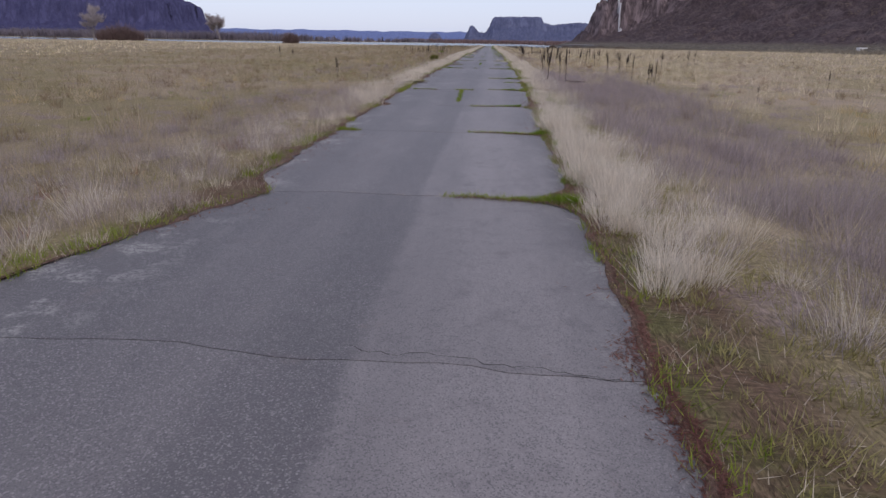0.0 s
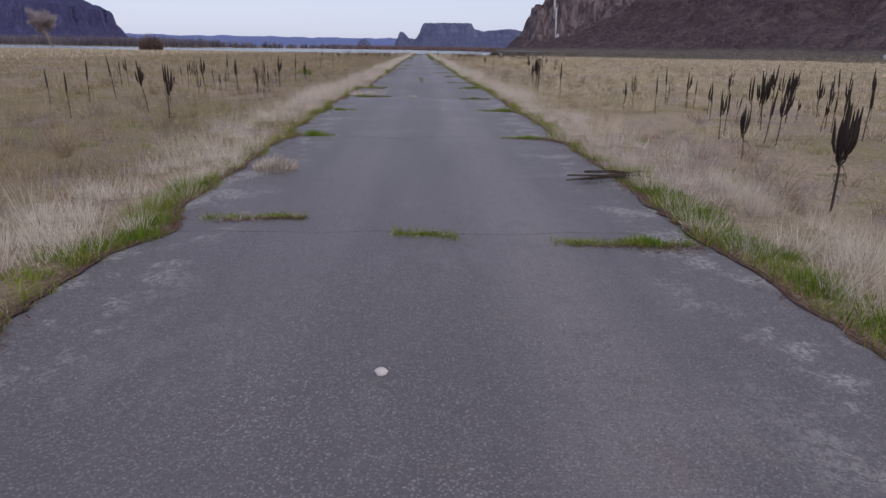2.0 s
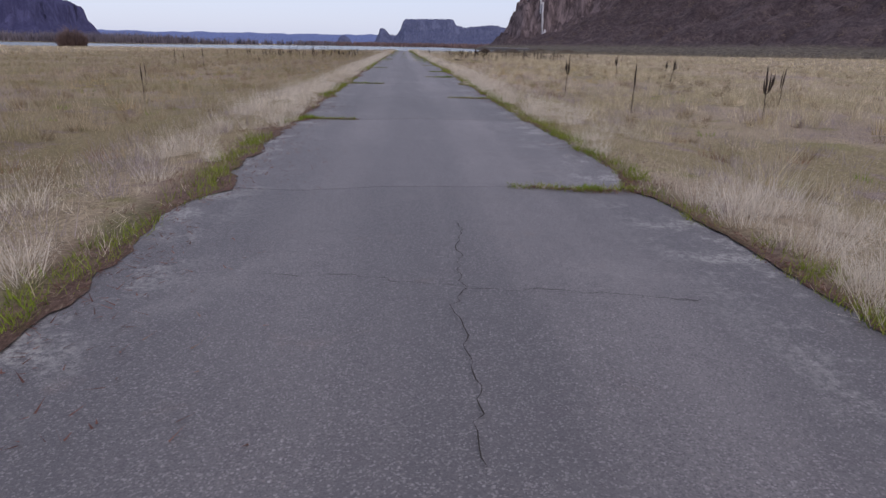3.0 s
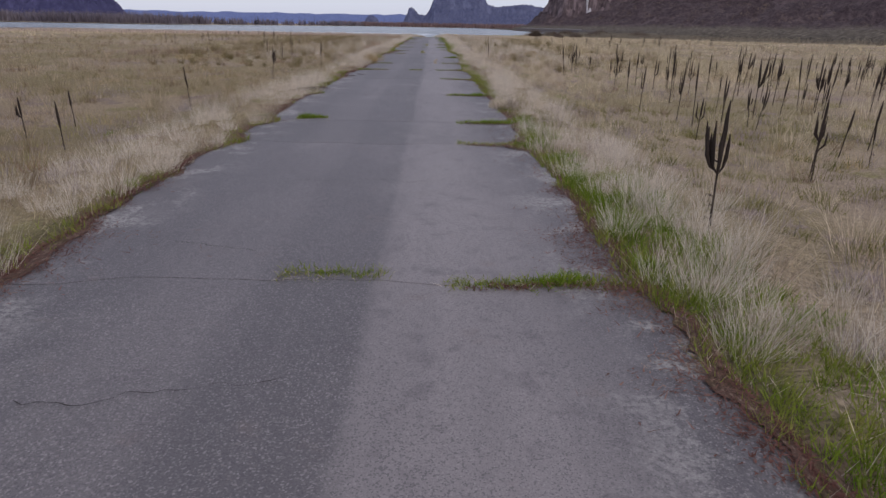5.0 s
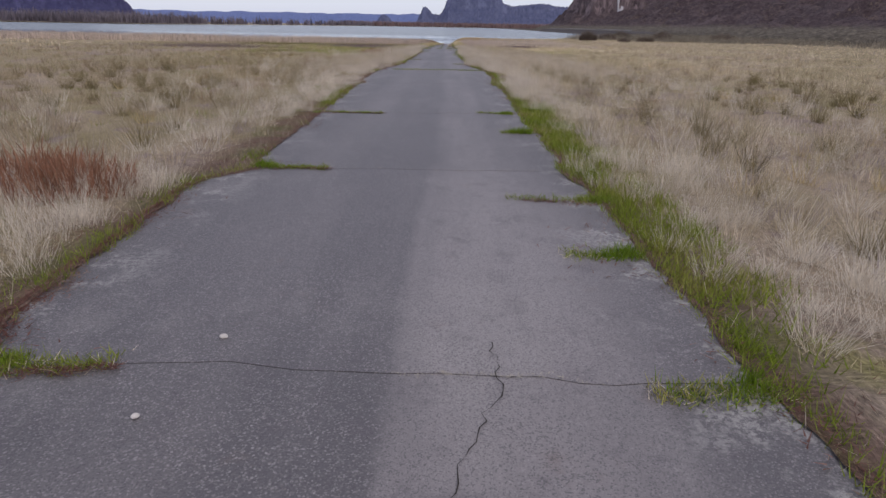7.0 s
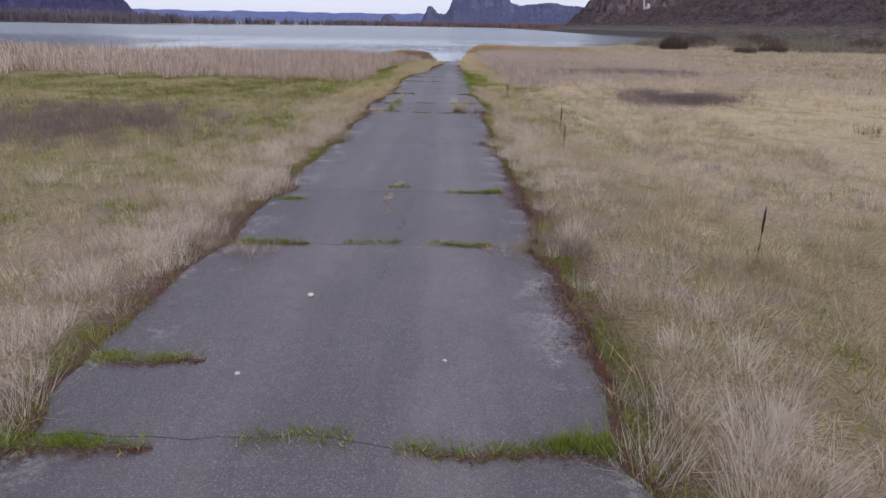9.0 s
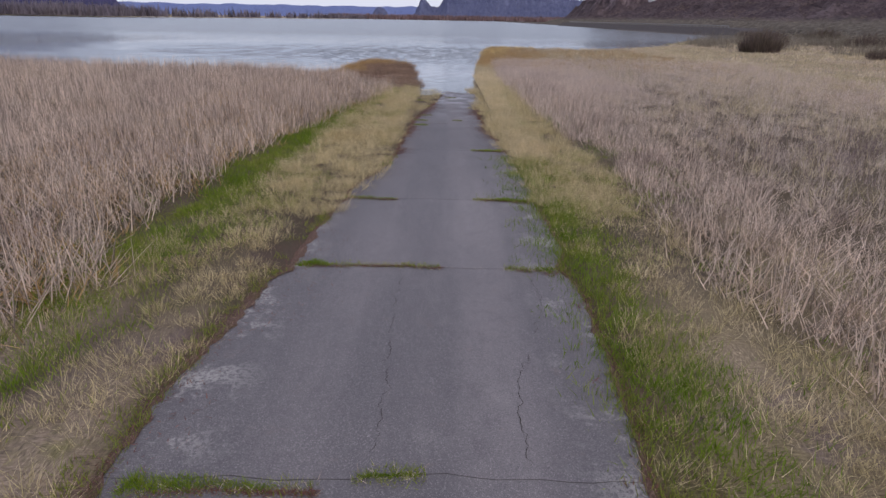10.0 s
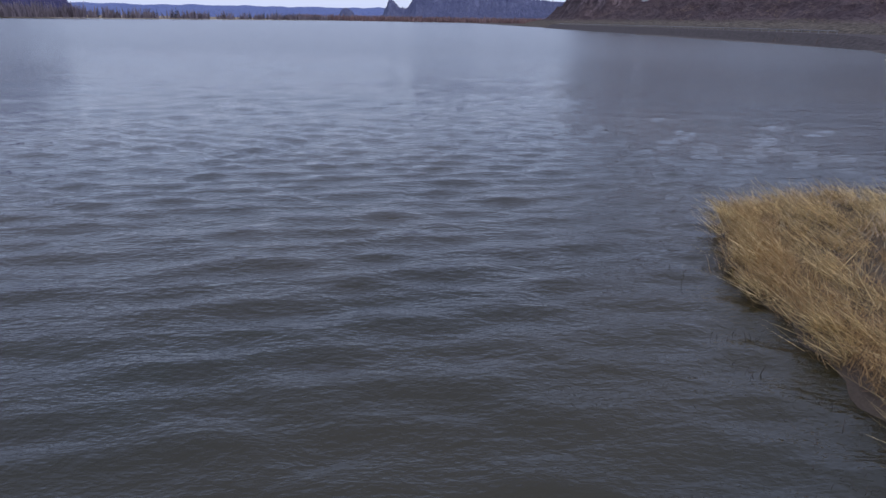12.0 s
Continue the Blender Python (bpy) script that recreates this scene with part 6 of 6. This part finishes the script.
CRACKS += [[(random.uniform(-1.6, 0), y), (random.uniform(0, 1.8), y + random.uniform(-0.7, 0.7))] for y in (11.0, 36.2, 48.3, 71.0, 118, 124, 130.5, 136, 149, 160, 167, 206.0, 225.5, 242.4, 248.7, 305, 316, 322, 334, 340, 359, 366, 385)]
CRACKS += [[(random.uniform(0, 0.4), y), (random.uniform(0, 0.6), y + random.uniform(2, 5))] for y in (27, 48, 70, 88, 116, 126, 141, 155, 186, 209, 224, 246, 304, 318, 333, 352, 362)]
for c in CRACKS:
    ribbon("crack", c, 0.0032, M_CRACK, 0.004, 0.06, 0.12)
PALE_CRACKS = [[(0.45, 96.9), (0.8, 96.7), (1.1, 96.7)], [(-1.0, 97.2), (-0.57, 97.25), (-0.19, 97.2)], [(-1.0, 233.3), (-0.34, 233.6), (0.35, 233.5), (1.07, 233.5), (2.4, 233.2)], [(-0.76, 232.9), (-0.8, 232.5), (-0.73, 231.8)], [(0.2, 252.4), (0.38, 251.8), (0.43, 250.6)]]
for c in PALE_CRACKS:
    grit_line(c, 160, M_PALE)
for y in JOINTS[2:-3]:
    if random.random() < 0.75:
        x0, x1 = sorted((random.uniform(-2.0, 0.2), random.uniform(0.0, 2.0)))
        grit_line([(x0, y), (x1, y)], 110, M_PALE)

# ---------------------------------------------------------------- grass in the joints
GRASS = [
    [(7.1, 0.4, 2.0), (12.7, 0.5, 2.0), (12.5, -2.2, -1.8), (18.0, 0.4, 1.8), (24.6, 0.9, 2.3), (24.3, -0.4, 0.2), (24.2, -2.0, -1.2), (29.2, 1.6, 2.3), (32.5, 0.9, 2.2), (44.5, 0.9, 2.5), (44.5, -2.5, -1.1), (44.8, -0.2, 0.0), (51.6, -2.4, -1.4), (52.2, 1.3, 1.7), (62.8, -2.5, -0.8), (63.0, -0.2, 0.6), (62.9, 1.3, 2.5), (66.1, 1.5, 2.6)],
    [(74.1, 1.3, 2.5), (75.7, -2.1, -1.1), (80.5, 1.2, 2.4), (81.3, -2.1, -1.2), (80.7, -0.2, 0.3), (87.2, 1.6, 2.6), (87.3, -2.2, -1.7), (92.6, 1.6, 2.5), (92.4, -2.3, -1.8), (102.0, -2.4, -1.6), (97.3, -2.2, -1.1), (96.8, 1.4, 2.3), (102.9, 1.7, 2.5), (102.6, -2.4, -1.5), (107.4, 1.4, 2.5), (114.4, 1.5, 2.3), (120.6, 1.0, 2.3), (127.0, -2.3, -1.2), (132.6, 1.2, 2.3), (139.2, -2.2, -1.0), (145.0, 1.0, 2.2), (151.3, 1.4, 2.3), (157.2, -2.3, -1.3), (163.0, 1.3, 2.3), (172.6, 1.2, 2.2)],
    [(178.2, 1.0, 2.3), (178.1, -2.2, -1.5), (181.2, 1.1, 2.3), (183.3, -2.3, -1.2), (185.6, 1.2, 1.9), (188.7, 1.1, 2.1), (195.6, 0.9, 2.3), (195.7, -0.3, 0.4), (201.0, 1.2, 2.1), (203.2, 1.3, 2.3), (203.7, -1.8, -1.3), (208.2, 1.2, 2.4), (213.2, 1.1, 2.3), (217.5, -2.2, -1.1), (217.7, -0.1, 0.3), (217.7, 1.0, 2.1), (222.1, -2.1, -1.2), (222.3, 1.3, 2.4), (228.2, 1.5, 2.4)],
    [(232.9, -2.9, -1.0), (237.5, -2.4, -1.0), (239.7, 1.5, 2.4), (244.9, -2.3, -0.8), (245.1, 1.2, 2.4), (245.0, 0.0, 0.2), (251.8, 1.0, 2.4), (254.5, 1.3, 2.3), (254.5, -0.1, 0.5), (254.0, -2.2, -0.9), (260.3, -2.2, -0.8), (260.5, 1.6, 2.2), (265.7, 1.4, 2.1), (271.3, 1.7, 2.3), (273.3, 1.6, 2.2), (275.0, 1.3, 2.4), (276.4, -1.9, -1.0), (281.7, -2.2, -0.8), (281.9, 1.3, 2.0), (279.5, 1.6, 2.1), (271.4, -2.1, -1.3), (296.3, -1.7, 2.2)],
    [(301.5, 1.0, 2.2), (307.4, -2.2, -1.0), (319.3, 1.2, 2.3), (331.0, -2.2, -1.1), (337.2, 0.9, 2.2), (343.4, -2.3, -1.3), (349.1, -0.5, 0.2), (349.1, 0.6, 2.1), (349.0, -2.3, -1.2), (350.2, -2.2, -1.3), (353.5, -2.2, -1.1), (353.6, -0.5, 0.2), (353.6, 0.7, 1.5), (356.7, 0.9, 1.9), (356.0, -2.1, -1.6), (357.0, -0.2, 0.1), (370.0, -0.5, 0.1), (370.1, -2.0, -1.2), (369.9, 0.5, 1.5), (373.5, -0.6, 0.1), (373.6, 0.9, 1.9), (373.2, -2.0, -1.5), (378.2, 1.3, 2.1)],
    [(378.3, -2.1, -1.0), (388.0, -2.2, -0.7), (388.1, -0.3, 0.2), (393.0, 1.4, 2.3), (393.0, -1.9, 0.3), (397.2, 1.1, 2.2), (397.2, -1.8, -0.7), (403.0, 1.3, 2.2), (409.6, -0.8, -0.3), (411.1, -0.7, -0.2), (408.4, -0.8, -0.3), (409.7, 0.8, 1.1), (414.5, -0.8, -0.3), (414.0, 1.6, 2.2), (417.0, -1.0, -0.5), (418.5, 0.5, 1.0)],
]


def joint_grass(y, x0, x1):
    """A low green strip rooted in one joint, thicker towards the road's edge, on a mat of dead leaves."""
    ob = empty("joint_grass")
    n = int(1000 * (x1 - x0)) + 160
    f = rng.uniform(0, 1, n) ** (0.6 if x0 + x1 > 0.9 else 1.0)
    f = 1 - rng.uniform(0, 1, n) ** 0.6 if x0 + x1 < -0.9 else f
    x = x0 + (x1 - x0) * f
    out = smooth(0.6, 2.4, np.abs(x))
    yy = y + joint_bow(x, y) + rng.normal(0, 1, n) * (0.012 + 0.06 * out)
    p = np.column_stack([x, yy, road_z(yy) - 0.01])
    g = blades("green_tuft", p, rng.uniform(0.03, 0.1, n) * (0.4 + 1.0 * out) * np.clip(0.6 + 0.9 * rough2(x, x * 0 + y, 5.0), 0.12, 1.5), 0.0045, rng.uniform(0.2, 0.9, n), M_GREEN)
    g.parent = ob
    k = n // 2
    x2 = x0 - 0.05 + (x1 - x0 + 0.1) * rng.uniform(0, 1, k)
    y2 = y + joint_bow(x2, y) + rng.normal(0, 0.06, k)
    h = blades("yellowed_tuft", np.column_stack([x2, y2, road_z(y2) - 0.01]), rng.uniform(0.03, 0.1, k), 0.0045, rng.uniform(0.4, 0.95, k), M_EDGE)
    h.parent = ob
    n = n // 9
    x = x0 - 0.08 + (x1 - x0 + 0.16) * rng.uniform(0, 1, n)
    yy = y + joint_bow(x, y) + rng.normal(-0.03, 0.05, n)
    d = blades("dead_tuft", np.column_stack([x, yy, road_z(yy) - 0.005]), rng.uniform(0.04, 0.11, n), 0.0035, rng.uniform(0.7, 0.97, n), M_DRY)
    d.parent = ob
    if x1 - x0 > 0.7 and abs(x0 + x1) > 1.0:
        n = int(420 * (x1 - x0))
        x = x0 + 0.1 + (x1 - x0) * rng.uniform(0, 1, n) ** 0.8
        yy = y + joint_bow(x, y) - 0.03 - np.abs(rng.normal(0, 0.09, n)) * (0.4 + smooth(1.2, 2.4, np.abs(x)))
        d = blades("leaf_litter", np.column_stack([x, yy, road_z(yy) + 0.006]), rng.uniform(0.03, 0.08, n), 0.005, np.full(n, 0.967), M_LEAF)
        d.parent = ob
    return tagged(ob, "strip of green grass growing in a pavement joint", "grass", "grass strips in the joints")


for group in GRASS:
    for y, x0, x1 in group:
        joint_grass(y, x0, x1)

# weeds along the lengthwise cracks
for y0, y1, x, tall, mats in ((19.4, 24.4, -0.15, 0.08, (M_GREEN, M_EDGE)), (52, 57, 0.1, 0.06, (M_GREEN,)), (107, 112, 0.0, 0.06, (M_GREEN,)), (233.6, 236.6, 0.1, 0.15, (M_DRY, M_EDGE)), (250.0, 253.2, 0.3, 0.11, (M_EDGE, M_DRY)), (222.5, 226.5, 1.0, 0.07, (M_DRY,)), (355, 357.5, -0.1, 0.08, (M_DRY,)), (370.3, 374.2, -1.42, 0.30, (M_GREEN, M_DRY)), (374.5, 379.5, -1.6, 0.1, (M_DRY,))):
    ob = empty("crack_weeds")
    for mat in mats:
        n = int(330 * (y1 - y0))
        c = rng.uniform(y0, y1, n // 45)
        yy = c.repeat(45) + rng.normal(0, 0.06, n // 45 * 45)
        xx = x + 0.10 * rough2(yy, yy * 0, 3.0) + rng.normal(0, 0.035, len(yy))
        g = blades("weed_tuft", np.column_stack([xx, yy, road_z(yy) - 0.01]), rng.uniform(0.3, 1.0, len(yy)) * tall, 0.0032, rng.uniform(0.2, 0.95, len(yy)), mat)
        g.parent = ob
    tagged(ob, "small weeds growing along a lengthwise crack", "weeds", "weeds in the middle crack")
